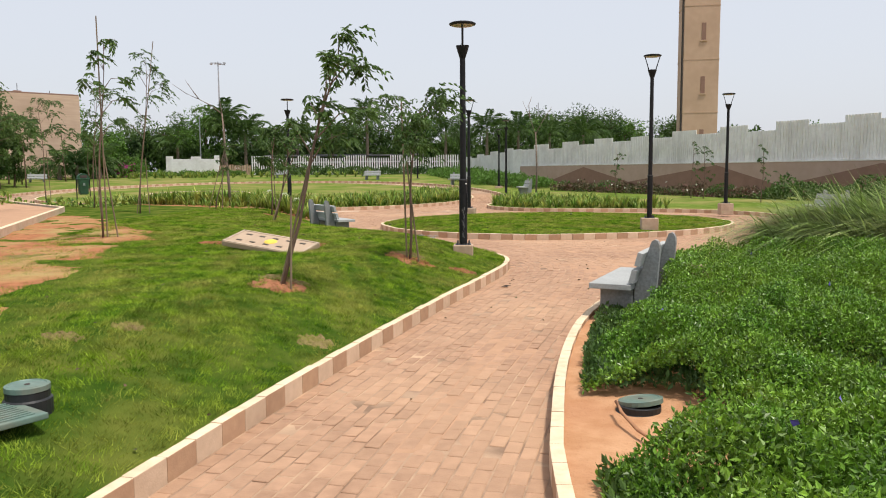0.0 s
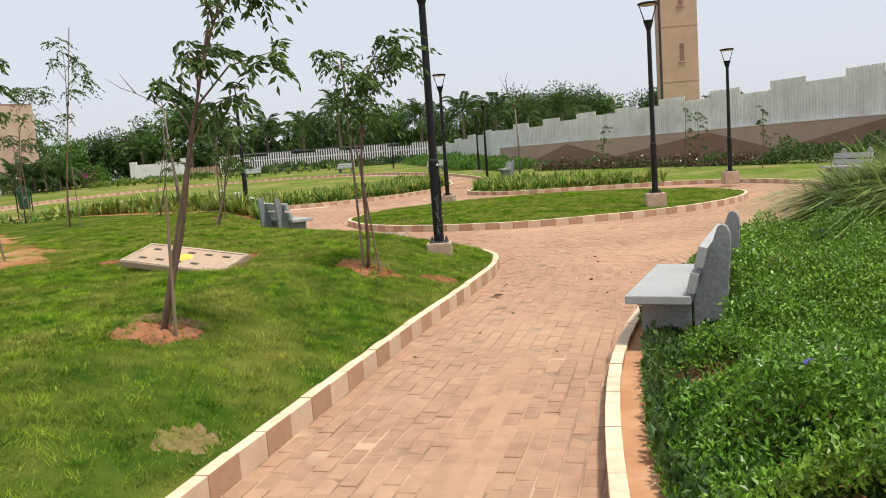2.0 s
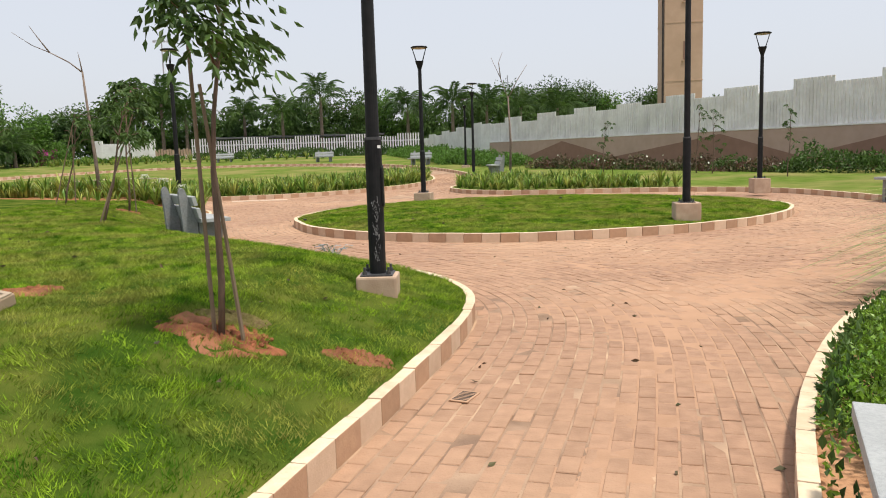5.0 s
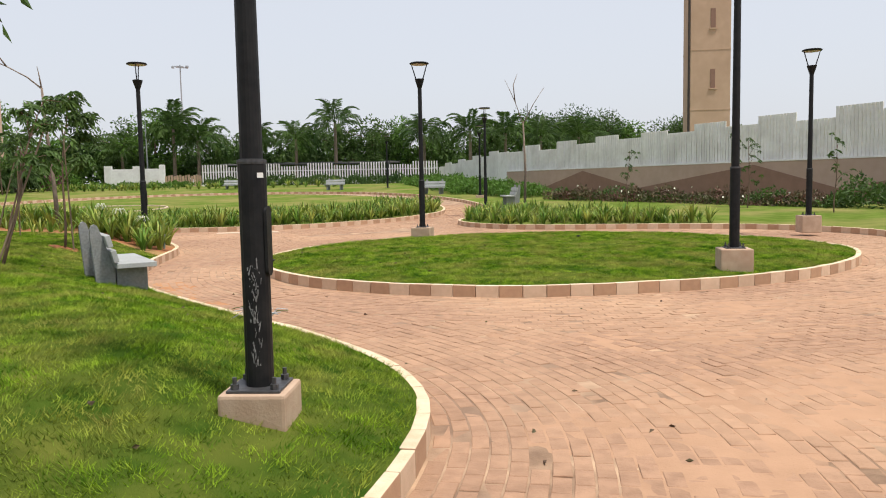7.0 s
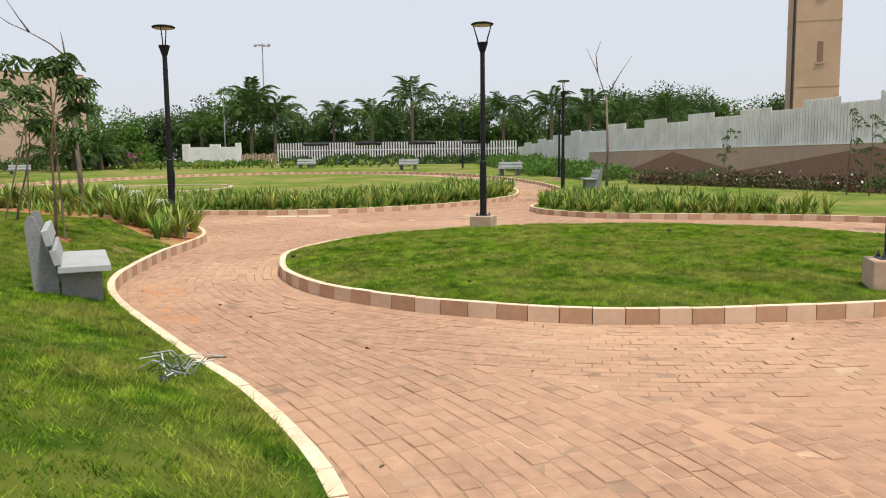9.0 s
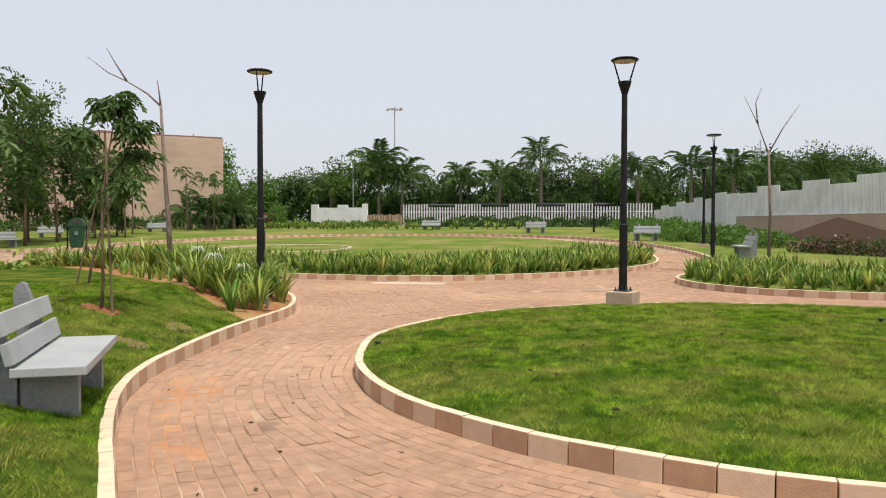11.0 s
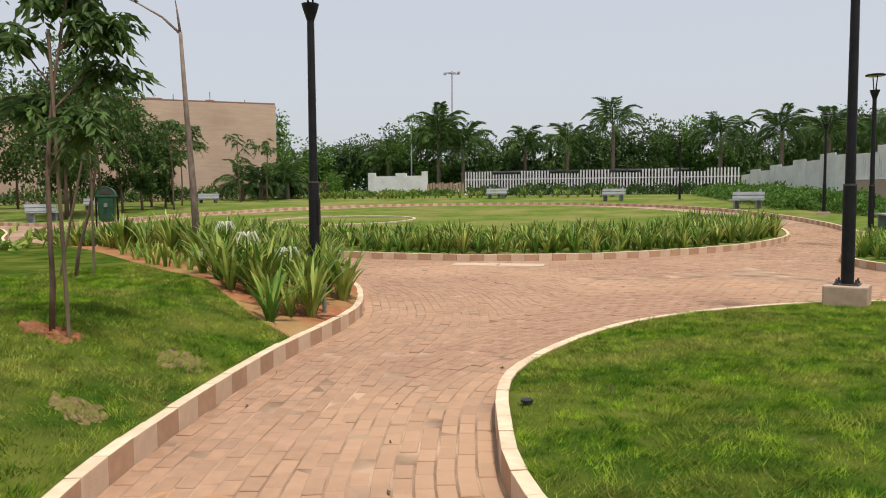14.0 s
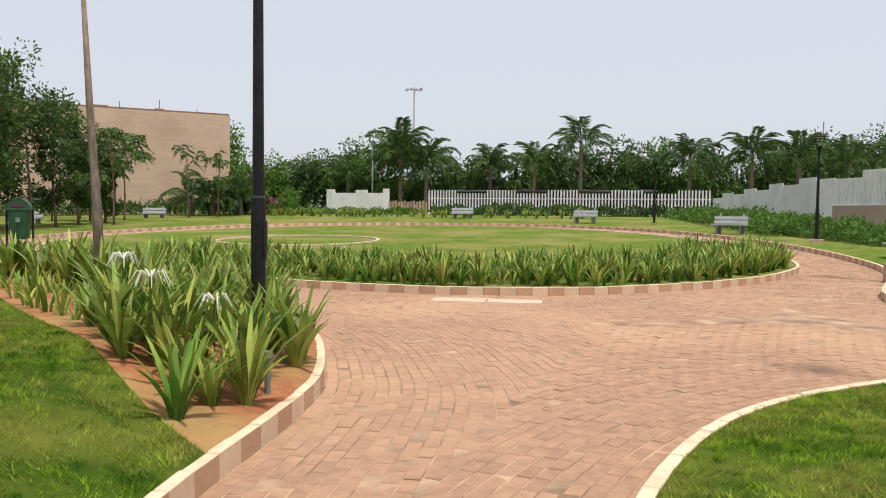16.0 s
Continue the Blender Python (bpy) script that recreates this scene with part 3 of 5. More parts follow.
for u0, u1, um in ((0.07, 0.29, 0.17), (0.24, 0.52, 0.42), (0.5, 0.75, 0.62), (0.74, 0.98, 0.85)):
    bm = bmesh.new()
    a, c, m = [(u - 0.5) * length for u in (u0, u1, um)]
    base = [(a, 0.35), (c, 0.35), (c, 0.75), (m, BROWN - 0.12), (a, 0.8)]
    f = bm.faces.new([bm.verts.new((px, 0, pz)) for px, pz in base])
    r = bmesh.ops.extrude_face_region(bm, geom=[f])
    bmesh.ops.translate(bm, verts=[v for v in r["geom"] if isinstance(v, bmesh.types.BMVert)], vec=(0, 0.012 + 0.004 * um, 0))
    bmesh.ops.recalc_face_normals(bm, faces=bm.faces)
    pk = part("peak", bm, M_PEAK, wall, "darker brown painted mountain shape")
    pk.matrix_basis = wb.matrix_basis @ pose(0, -0.17, 0)
fence_r = thing("slat_fence", 0, 0, 0, "white upright slat fence with a stepped top on a wall", "fence", kind="structure")
STEPS = [1.25 + 0.6 * min(1, k / 16) + (0.3 if k % 2 else 0) - (0.1 if k % 5 == 2 else 0) for k in range(26)]
slats(fence_r, W0, W2, 0.165, lambda u, x, y: BROWN + 0.08, lambda u, x, y: BROWN + 0.08 + STEPS[int(u * len(STEPS))], width=1.25)
for k in range(2):
    rail = part("rail", boxed(length, 0.04, 0.06, 0, 0.05, BROWN + 0.35 + 0.75 * k, 0.004), M_WHITE, fence_r)
    rail.matrix_basis = wb.matrix_basis.copy()
sheet = part("backing_sheet", boxed(run(W0, W1)[0] * 0.72, 0.02, 1.15, 0, 0.075, BROWN + 0.1), M_WHITE, fence_r, "white sheet behind the slats")
sheet.matrix_basis = pose(W0[0] + (W1[0] - W0[0]) * 0.36, W0[1] + (W1[1] - W0[1]) * 0.36, 0, 0, 0, heading)
W3 = (1.9, 80.0)
fence_l = thing("panel_fence", 0, 0, 0, "white panel fence stepping down behind green bushes", "fence", kind="structure")
ln, hd = run(W3, W0)
for i in range(9):
    u = (i + 0.5) / 9
    x, y = W3[0] + (W0[0] - W3[0]) * u, W3[1] + (W0[1] - W3[1]) * u
    g = gz(x, y)
    ob = part("panel", boxed(ln / 9 - 0.02, 0.06, (2.85 + 0.7 * u + (0.22 if i % 2 else 0)) - g + 0.3, 0, 0, g - 0.3, 0.005), M_WHITE, fence_l)
    ob.matrix_basis = pose(x, y, 0, 0, 0, hd)

# ---- far boundary ----
FX0, FX1, FY = -19.8, 1.8, 80.2
fence_f = thing("palisade_fence", 0, 0, 0, "white palisade fence with gaps between its slats", "fence", kind="structure")
zf = gz(0, FY)
for k in range(9):
    a, b = FX0 + (FX1 - FX0) * k / 9, FX0 + (FX1 - FX0) * (k + 1) / 9
    slats(fence_f, (a, FY), (b, FY), 0.22, lambda u, x, y: zf, lambda u, x, y, k=k: zf + (2.2 if k % 2 == 0 else 1.95))
part("rail", boxed(FX1 - FX0, 0.05, 0.08, (FX0 + FX1) / 2, FY + 0.06, zf + 0.35, 0.005), M_WHITE, fence_f)
part("rail", boxed(FX1 - FX0, 0.05, 0.08, (FX0 + FX1) / 2, FY + 0.06, zf + 1.5, 0.005), M_WHITE, fence_f)
part("foot_wall", boxed(FX1 - FX0, 0.2, 0.5, (FX0 + FX1) / 2, FY + 0.02, zf - 0.2, 0.01), M_WHITE, fence_f)
gate = thing("wooden_gate", 0, 0, 0, "weathered pale wooden slat gate", "gate", kind="structure")
for i in range(13):
    x = -23.0 + 3.1 * i / 12
    part("board", boxed(0.2, 0.04, 1.35 + 0.05 * (i % 3), x, FY - 0.1, zf - 0.1, 0.004), M_WOODGATE, gate)
wall_w = thing("wall_white", 0, 0, 0, "low white wall with a stepped top", "wall", kind="structure")
for x0, x1, h in ((-28.6, -27.9, 2.25), (-27.9, -26.0, 1.95), (-26.0, -25.0, 2.2), (-25.0, -23.6, 1.95), (-23.6, -23.1, 2.3)):
    part("wall_panel", boxed(x1 - x0, 0.2, h + 0.3, (x0 + x1) / 2, FY, zf - 0.3, 0.01), M_WHITE, wall_w)
shed = thing("shed", -11, 88, zf, "long dark low shed roof behind the fence", "shed")
part("roof", boxed(18, 4, 0.12, 0, 0, 2.35, 0.03, turn=Matrix.Rotation(radians(4), 4, "X")), M_ROOF, shed)
for i in range(5):
    part("post", boxed(0.15, 0.15, 2.4, -8 + 4 * i, -2, 0), M_ROOF, shed)

# building
bld = thing("block_building", 0, 0, 0, "windowless pinkish block building with a flat roof", "building")
B0, B1 = (-35.8, 77.0), (-72.0, 45.5)
ln, hd = run(B1, B0)
mid = ((B0[0] + B1[0]) / 2, (B0[1] + B1[1]) / 2)
w = part("wall", boxed(ln, 9, 9.4, 0, 4.5, 0, 0.03), M_BUILD, bld)
w.matrix_basis = pose(mid[0], mid[1], 0, 0, 0, hd)
r = part("roof", boxed(ln - 0.1, 9, 0.14, 0, 4.52, 9.4, 0.02), M_PEAK, bld)
r.matrix_basis = w.matrix_basis.copy()
for i in range(16):
    rb = part("rebar", boxed(0.05, 0.05, 0.3 + 0.25 * (i % 3), -ln / 2 + 2 + i * 2.9, 0.4 + 0.3 * (i % 2), 9.52), M_SHADE, bld)
    rb.matrix_basis = w.matrix_basis.copy()
for i in range(10):
    rb = part("roof_rubble", boxed(0.7 + 0.3 * (i % 3), 0.4, 0.12, -ln / 2 + 3 + i * 4.4, 0.5, 9.54, 0.03), M_PEAK, bld)
    rb.matrix_basis = w.matrix_basis.copy()

# tower
tower = thing("tower", 27.0, 82.0, 0, "tall peach plastered tower with narrow slots", "tower", -8)
part("shaft", boxed(3.55, 3.55, 34, 0, 0, 0, 0.05), M_TOWER, tower)
for i in range(6):
    # brown box on the face paints the shade in a peach slot recess
    part("slot_shade", boxed(0.42, 0.06, 1.7, 0.2, -1.785, 4.2 + 5.4 * i), M_PEAK, tower)
    part("slot_sill", boxed(0.7, 0.14, 0.12, 0.2, -1.81, 4.05 + 5.4 * i), M_TOWER, tower)
    part("band", boxed(3.6, 3.6, 0.1, 0, 0, 7.6 + 5.4 * i), M_TOWER, tower)
# thin dark upright tube along the tower's left front edge
part("edge_tube", tube(bmesh.new(), [(-1.9, -1.74, 0), (-1.9, -1.74, 34)], 0.1, 8), M_SHADE, tower, "dark tube up one edge")

# ---- plants ----
def leaf_arrays(base, way, size, ratio=0.38, rng=None, fold=0.12):
    """Pointed leaves of four corners: base, two sides, tip."""
    n = len(base)
    way = way / np.maximum(np.linalg.norm(way, axis=1), 1e-6)[:, None]
    side = np.cross(way, rng.normal(size=(n, 3)))
    side /= np.maximum(np.linalg.norm(side, axis=1), 1e-6)[:, None]
    up = np.cross(side, way)
    s = size[:, None]
    mid = base + way * s * 0.45
    V = np.stack([base, mid + side * s * ratio * 0.5 + up * s * fold, base + way * s, mid - side * s * ratio * 0.5 + up * s * fold], 1).reshape(-1, 3)
    return V, np.arange(n * 4).reshape(n, 4)


def cloud(centres, radius, per, size, rng, droop=0.3, ratio=0.4):
    """Leaves gathered round centres."""
    C = np.repeat(np.asarray(centres, float), per, axis=0)
    R = np.repeat(np.broadcast_to(radius, (len(centres),)), per)
    d = rng.normal(size=(len(C), 3))
    d /= np.linalg.norm(d, axis=1)[:, None]
    r = rng.uniform(0.25, 1, len(C)) ** 0.6
    P = C + d * (r * R)[:, None]
    W = d + rng.normal(size=d.shape) * 0.6 - np.array([0, 0, droop])
    return leaf_arrays(P, W, size * rng.uniform(0.6, 1.3, len(C)), ratio, rng)


def sprays(tips, length, per, leaf, rng, wind=(0.35, 0.0)):
    """Drooping twigs set with paired leaves, blown one way, at each tip."""
    B, W, S = [], [], []
    for tip in tips:
        for k in range(per):
            a = rng.uniform(0, 2 * math.pi)
            ln = length * rng.uniform(0.6, 1.25)
            way = np.array([math.cos(a) * 0.75 + wind[0], math.sin(a) * 0.75 + wind[1], rng.uniform(-0.1, 0.75)])
            o = np.asarray(tip) + rng.normal(0, 0.05, 3)
            side = np.cross(way, (0, 0, 1.0))
            side /= np.linalg.norm(side) + 1e-6
            for j, u in enumerate(np.linspace(0.15, 1.0, 6)):
                p = o + way * ln * u - np.array([0, 0, 0.75 * ln * u * u])
                for sd in ((-1, 1) if j < 5 else (0,)):
                    B.append(p)
                    W.append(way * 0.55 + side * sd * 0.8 + np.array([wind[0] * 0.4, 0, -0.55 - 0.5 * u]) + rng.normal(0, 0.22, 3))
                    S.append(leaf * rng.uniform(0.7, 1.2) * (1.05 - 0.3 * abs(u - 0.5)))
    return leaf_arrays(np.array(B), np.array(W), np.array(S), 0.36, rng, 0.1)


def sapling(x, y, z, h, seed, lean=(0, 0), leaves=700, bare=0.45, spread=0.8, stake=None, mat=None, label="slender young tree tied to a stake", leaf=0.13, bark=None, trunk=0.024, pit=0.0, wind=0.35):
    rng = np.random.default_rng(seed)
    t = thing("young_tree", x, y, z, label, "tree", group="young trees")
    top = np.array([lean[0], lean[1], h])
    axis = [top * u + np.array([0.05 * math.sin(5 * u + seed), 0.05 * math.cos(4 * u + seed), 0]) * min(1, 3 * u) for u in np.linspace(0, 1, 8)]
    axis[0][2] = -0.1
    bm = tube(bmesh.new(), axis, [trunk * (1 - 0.75 * u) for u in np.linspace(0, 1, 8)], 7)
    part("trunk", bm, bark or M_BARK, t, smooth=True)
    tips = [axis[-1]]
    for k in range(9):
        u = bare + (0.98 - bare) * (k + rng.uniform(0, 1)) / 9
        i = u * 7
        o = axis[int(i)] * (1 - i % 1) + axis[min(7, int(i) + 1)] * (i % 1)
        a = rng.uniform(0, 2 * math.pi)
        ln = spread * (1.1 - 0.6 * u) * rng.uniform(0.6, 1.2)
        e = o + np.array([(math.cos(a) + wind) * ln, math.sin(a) * ln, ln * rng.uniform(0.5, 1.1)])
        mdl = (o + e) / 2 + np.array([-0.1 * wind, 0, 0.1])
        part("limb", tube(bmesh.new(), [o, mdl, e], [trunk * 0.4, trunk * 0.28, trunk * 0.12], 5), bark or M_BARK, t)
        tips += [e, mdl * 0.5 + e * 0.5]
    if leaves:
        V, F = sprays(tips, spread * 0.45, max(1, round(leaves / len(tips) / 11)), leaf, rng, (wind, 0.0))
        part("crown", arrays("crown", V, F, mat or M_LEAF), None, t)
    for sx, sy, ex, ey, eh in stake or ():
        part("stake", tube(bmesh.new(), [(sx, sy, -0.1), (ex, ey, eh)], [0.015, 0.012], 6), M_STAKE, t)
    if pit:
        soil_patch(x, y, pit, seed)
        if seed < 3:
            soil_patch(x, y + pit * 0.85, pit * 0.75, seed + 3, 0.3, M_STRAW, 0.035)
    return t


def lawn_z(x, y):
    return float(h_left(np.array([[x, y]]))[0])


def soil_patch(x, y, r, seed, flat=0.75, mat=None, lift=0.012):
    """A low heap of loose soil with an uneven rim."""
    rng = np.random.default_rng(seed + 50)
    n, k = 34, 8
    ph = rng.uniform(0, 6, 3)
    V, F = [(x, y, lawn_z(x, y) + lift)], []
    for j in range(1, k + 1):
        for i in range(n):
            a = 2 * math.pi * i / n
            q = r * j / k * (1 + 0.22 * math.sin(2 * a + ph[0]) + 0.13 * math.sin(5 * a + ph[1]) + 0.07 * math.sin(9 * a + ph[2]))
            px, py = x + q * math.cos(a), y + q * flat * math.sin(a)
            V.append((px, py, lawn_z(px, py) + lift * (1 - (j / k) ** 2) + (rng.uniform(-0.02, 0.03) if j < k else -0.02)))
    for i in range(n):
        F.append((0, 1 + i, 1 + (i + 1) % n))
    quads = []
    for j in range(k - 1):
        for i in range(n):
            a, b = 1 + j * n + i, 1 + j * n + (i + 1) % n
            quads += [(a, a + n, b + n), (a, b + n, b)]
    ob = part("soil_patch", arrays("soil_patch", V, F + quads, mat or M_SOIL, True), None)
    tagged(ob, "loose red soil dug up in the lawn", "soil patch")
    for i in range(0 if mat is M_STRAW else 34):
        a, q = rng.uniform(0, 6.28), r * rng.uniform(0.2, 0.85)
        px, py = x + q * math.cos(a), y + q * flat * math.sin(a)
        s = rng.uniform(0.008, 0.034)
        c = part("clod", CLOD[i % 2], None, ob)
        c.matrix_basis = pose(px, py, lawn_z(px, py) + lift * (1 - (q / r) ** 2), *rng.uniform(0, 180, 3)) @ Matrix.Diagonal((s, s * 0.8, s * 0.7, 1))
    return ob


CLOD = []
for s in range(2):
    bm = bmesh.new()
    bmesh.ops.create_icosphere(bm, subdivisions=1, radius=1)
    rr = random.Random(s)
    for v in bm.verts:
        v.co *= rr.uniform(0.7, 1.2)
    me = bpy.data.meshes.new("clod")
    bm.to_mesh(me)
    bm.free()
    me.materials.append(M_SOIL)
    CLOD.append(me)

# young trees on the sloping lawn
TREES = (
    (-1.85, 8.42, 2.55, 1, (0.72, 0.2), 1000, 0.5, 0.6, ((-0.03, 0.05, 0.55, 0.15, 2.2), (0.13, -0.05, 0.14, 0.05, 1.0)), 0.34),
    (-0.53, 11.55, 2.3, 2, (0.15, 0.1), 1500, 0.6, 0.8, ((0.15, -0.02, -0.03, 0.02, 1.5), (-0.04, 0.04, -0.1, 0.03, 2.45)), 0.4),
    (-6.4, 14.3, 3.6, 3, (0.12, 0), 500, 0.5, 0.6, ((0.06, 0.05, 0.05, 0.05, 4.1), (0.25, 0.1, 0.06, 0.05, 1.6)), 0.5),
    (-9.3, 23.5, 4.6, 4, (0.3, 0.2), 600, 0.45, 0.9, ((-0.1, 0, 0.55, 0.2, 5.2), (0.3, 0, 0.2, 0.1, 1.7)), 0.0),
    (-7.6, 25.6, 2.1, 5, (0.4, 0.1), 220, 0.5, 0.5, ((-0.25, 0, 0.4, 0, 2.1), (0.2, 0.1, 0.3, 0, 1.8)), 0.0),
    (-4.3, 19.4, 2.1, 7, (0.5, 0.4), 380, 0.5, 0.5, ((-0.05, -0.05, 0.5, 0.3, 1.7),), 0.0),
    (-5.12, 22.85, 2.6, 8, (0.15, 0.1), 2000, 0.42, 0.6, ((0.14, 0.03, 0.06, 0.03, 2.2),), 0.24),
    (-12.5, 27.5, 4.2, 9, (0.2, 0.1), 700, 0.4, 1.0, ((0.2, 0, 0.1, 0, 2.2),), 0.0),
    (-13.5, 22.5, 4.4, 10, (0.1, 0.1), 800, 0.35, 1.0, ((0.2, 0, 0.1, 0, 2.2),), 0.0),
    (-16.0, 31.0, 4.2, 11, (-0.2, 0.1), 800, 0.35, 1.0, ((0.2, 0, 0.1, 0, 2.2),), 0.0),
)
for x, y, h, seed, lean, nl, bare, spread, stake, pit in TREES:
    sapling(x, y, lawn_z(x, y), h, seed, lean, nl, bare, spread, stake, pit=pit, leaf=0.1 if seed < 3 else 0.13, wind=0.1 if seed == 8 else 0.3)
soil_patch(0.3, 11.62, 0.2, 21)
soil_patch(-1.2, 6.8, 0.2, 22, mat=M_STRAW, lift=0.015)
for k, (px, py, pr) in enumerate(((-3.95, 21.9, 0.22), (-4.25, 23.2, 0.26), (-2.9, 5.6, 0.13), (-2.6, 6.1, 0.12), (-6.2, 11.2, 0.3))):
    soil_patch(px, py, pr, 80 + k, mat=M_STRAW, lift=0.008)


def bare_tree(x, y, z, pts, forks, label):
    t = thing("bare_tree", x, y, z, label, "tree", group="bare young trees")
    part("trunk", tube(bmesh.new(), pts, [0.062 - 0.036 * i / (len(pts) - 1) for i in range(len(pts))], 8), M_PALEBARK, t, smooth=True)
    for f in forks:
        part("limb", tube(bmesh.new(), f, [0.022 - 0.016 * i / (len(f) - 1) for i in range(len(f))], 6), M_PALEBARK, t, smooth=True)
    return t


bare_tree(-7.95, 28.2, lawn_z(-7.95, 28.2) - 0.05, [(0.16, 0, -0.2), (0.1, 0, 1.1), (0.02, 0, 2.2), (-0.05, 0, 3.42)],
          [[(-0.05, 0, 3.4), (-0.4, 0.05, 3.68), (-0.9, 0.1, 3.95), (-1.35, 0.1, 4.15), (-1.85, 0.1, 4.5)], [(-0.9, 0.1, 3.95), (-1.15, 0.1, 4.3), (-1.38, 0.1, 4.65)], [(-0.05, 0, 3.38), (-0.09, 0, 3.7), (-0.13, 0, 3.93)]],
          "tall leafless young tree with one bent branch")
bare_tree(4.55, 37.3, 0.2, [(0, 0, -0.2), (0.05, 0, 1.6), (-0.02, 0, 3.4)],
          [[(-0.02, 0, 3.3), (-0.3, 0, 4.1), (-0.65, 0.1, 4.9)], [(-0.02, 0, 3.3), (0.35, 0, 4.0), (0.75, 0, 4.6)], [(-0.3, 0, 4.1), (-0.35, 0.1, 4.7), (-0.2, 0.1, 5.1)]],
          "leafless forked young tree in a bed")


# ---- larger trees and palms ----
def crown_tree(name, x, y, z, h, r, seed, mat, n=2600, leaf=0.35, trunk=0.16, clear=0.3, label="leafy tree with an uneven crown"):
    rng = np.random.default_rng(seed)
    t = thing(name, x, y, z, label, "tree", group="boundary trees")
    pts = [np.array([0.15 * math.sin(3 * u + seed), 0.1 * math.cos(2 * u), h * 0.8 * u - 0.2 * (u == 0)]) for u in np.linspace(0, 1, 6)]
    part("trunk", tube(bmesh.new(), pts, [trunk * (1 - 0.8 * u) for u in np.linspace(0, 1, 6)], 7), M_BARK, t, smooth=True)
    C = []
    for k in range(16):
        u = clear + (0.95 - clear) * rng.uniform(0, 1)
        a = rng.uniform(0, 2 * math.pi)
        ln = r * (1.0 - 0.55 * abs(u - 0.55)) * rng.uniform(0.45, 1)
        o = np.array([0, 0, h * u * 0.8])
        e = o + np.array([math.cos(a) * ln, math.sin(a) * ln, rng.uniform(0.1, 0.4) * ln + h * 0.06])
        if k < 7:
            part("limb", tube(bmesh.new(), [o, (o + e) / 2 + (0, 0, 0.15), e], [trunk * 0.4, trunk * 0.3, trunk * 0.1], 5), M_BARK, t)
        C += [e, (o + e) / 2]
    C.append(np.array([0, 0, h * 0.9]))
    V, F = cloud(np.array(C), r * rng.uniform(0.22, 0.42, len(C)), n // len(C), leaf, rng, 0.3, 0.5)
    part("crown", arrays("crown", V, F, mat), None, t)
    return t


def frond_mesh(name, length, seed, mat, width=0.5, n=44):
    """An arching palm frond with many leaflets, growing along +x."""
    rng = np.random.default_rng(seed)
    V, F = [], []
    u = np.linspace(0, 1, 9)
    spine = np.stack([length * np.sin(u * 1.5) / 1.1, 0 * u, length * (0.55 * u - 0.95 * u ** 2.2)], 1)
    for i in range(n):
        s = 0.12 + 0.86 * i / n
        p = np.array([np.interp(s, u, spine[:, k]) for k in range(3)])
        for sd in (-1, 1):
            ln = width * (0.55 + 0.7 * math.sin(math.pi * min(1, s + 0.12))) * rng.uniform(0.8, 1.1)
            tip = p + np.array([ln * 0.55, sd * ln * 0.75, -ln * rng.uniform(0.4, 0.95)])
            k = len(V)
            V += [p, p + (tip - p) * 0.5 + np.array([0.04, 0, 0.02]), tip, p + (tip - p) * 0.5 - np.array([0.04, 0, -0.02])]
            F.append((k, k + 1, k + 2, k + 3))
    k = len(V)
    for i, p in enumerate(spine):
        w = 0.035 * (1 - 0.8 * u[i])
        V += [p + np.array([0, w, 0]), p - np.array([0, w, 0])]
    for i in range(len(spine) - 1):
        F.append((k + 2 * i, k + 2 * i + 1, k + 2 * i + 3, k + 2 * i + 2))
    return arrays(name, np.array(V), np.array(F), mat)


FRONDS = [frond_mesh("frond", 2.5, s, M_DARKLEAF, 0.62) for s in range(3)]


def palm(x, y, z, h, seed, scale=1.0):
    rng = random.Random(seed)
    t = thing("palm", x, y, z, "feathery palm with a ringed grey trunk", "palm", rng.uniform(0, 360), "boundary palms")
    part("trunk", tube(bmesh.new(), [(0.02 * (i % 2), 0, h * i / 9 - 0.1 * (i == 0)) for i in range(10)], [0.2 - 0.008 * i + 0.01 * (i % 2) for i in range(10)], 9), M_PALEBARK, t)
    n = rng.randrange(15, 22)
    scale *= rng.uniform(0.8, 1.1)
    for i in range(n):
        f = part("frond", FRONDS[i % 3], None, t)
        f.matrix_basis = pose(0, 0, h, 0, 0, 360 * i * 0.382 + rng.uniform(-15, 15)) @ pose(0, 0, 0, rng.uniform(-12, 12), 30 - 100 * (1 - i / n) + rng.uniform(-8, 8), 0) @ Matrix.Scale(scale * rng.uniform(0.85, 1.15), 4)
    return t


prng = random.Random(11)
for i, (x, h) in enumerate(((-24.2, 6.6), (-22.0, 5.5), (-16.5, 5.4), (-12.2, 5.4), (-8.3, 6.9), (0.5, 5.6), (5.0, 5.8), (8.6, 5.6), (12.2, 5.3), (-30, 4.4), (15.5, 5.0))):
    palm(x, 86 + prng.uniform(-2, 3), 1.3, h - 0.7, i, 1.15)
DISTANT = ((-66, 100, 8), (-58, 104, 7), (-49, 98, 6.2), (-42, 96, 6.5), (-36, 92, 6.0), (-31, 91, 7.4), (-27.5, 90, 8.0), (-23, 96, 7.0), (-18, 93, 6.2), (-14, 97, 6.6), (-9.5, 95, 6.4),
           (-5, 90, 7.0), (-2.0, 91, 6.8), (2.5, 94, 6.2), (7, 91, 6.6), (11, 95, 6.8), (15, 98, 6.5), (19, 100, 6.8), (24, 102, 7.0), (31, 104, 7.2), (38, 100, 6.0), (46, 96, 6.0))
for i, (x, y, h) in enumerate(DISTANT):
    crown_tree("boundary_tree", x, y, 1.2, h, h * 0.48, 100 + i, (M_BRIGHTLEAF, M_DARKLEAF, M_LEAF)[i % 3], 6000, 0.32, 0.2, 0.1)
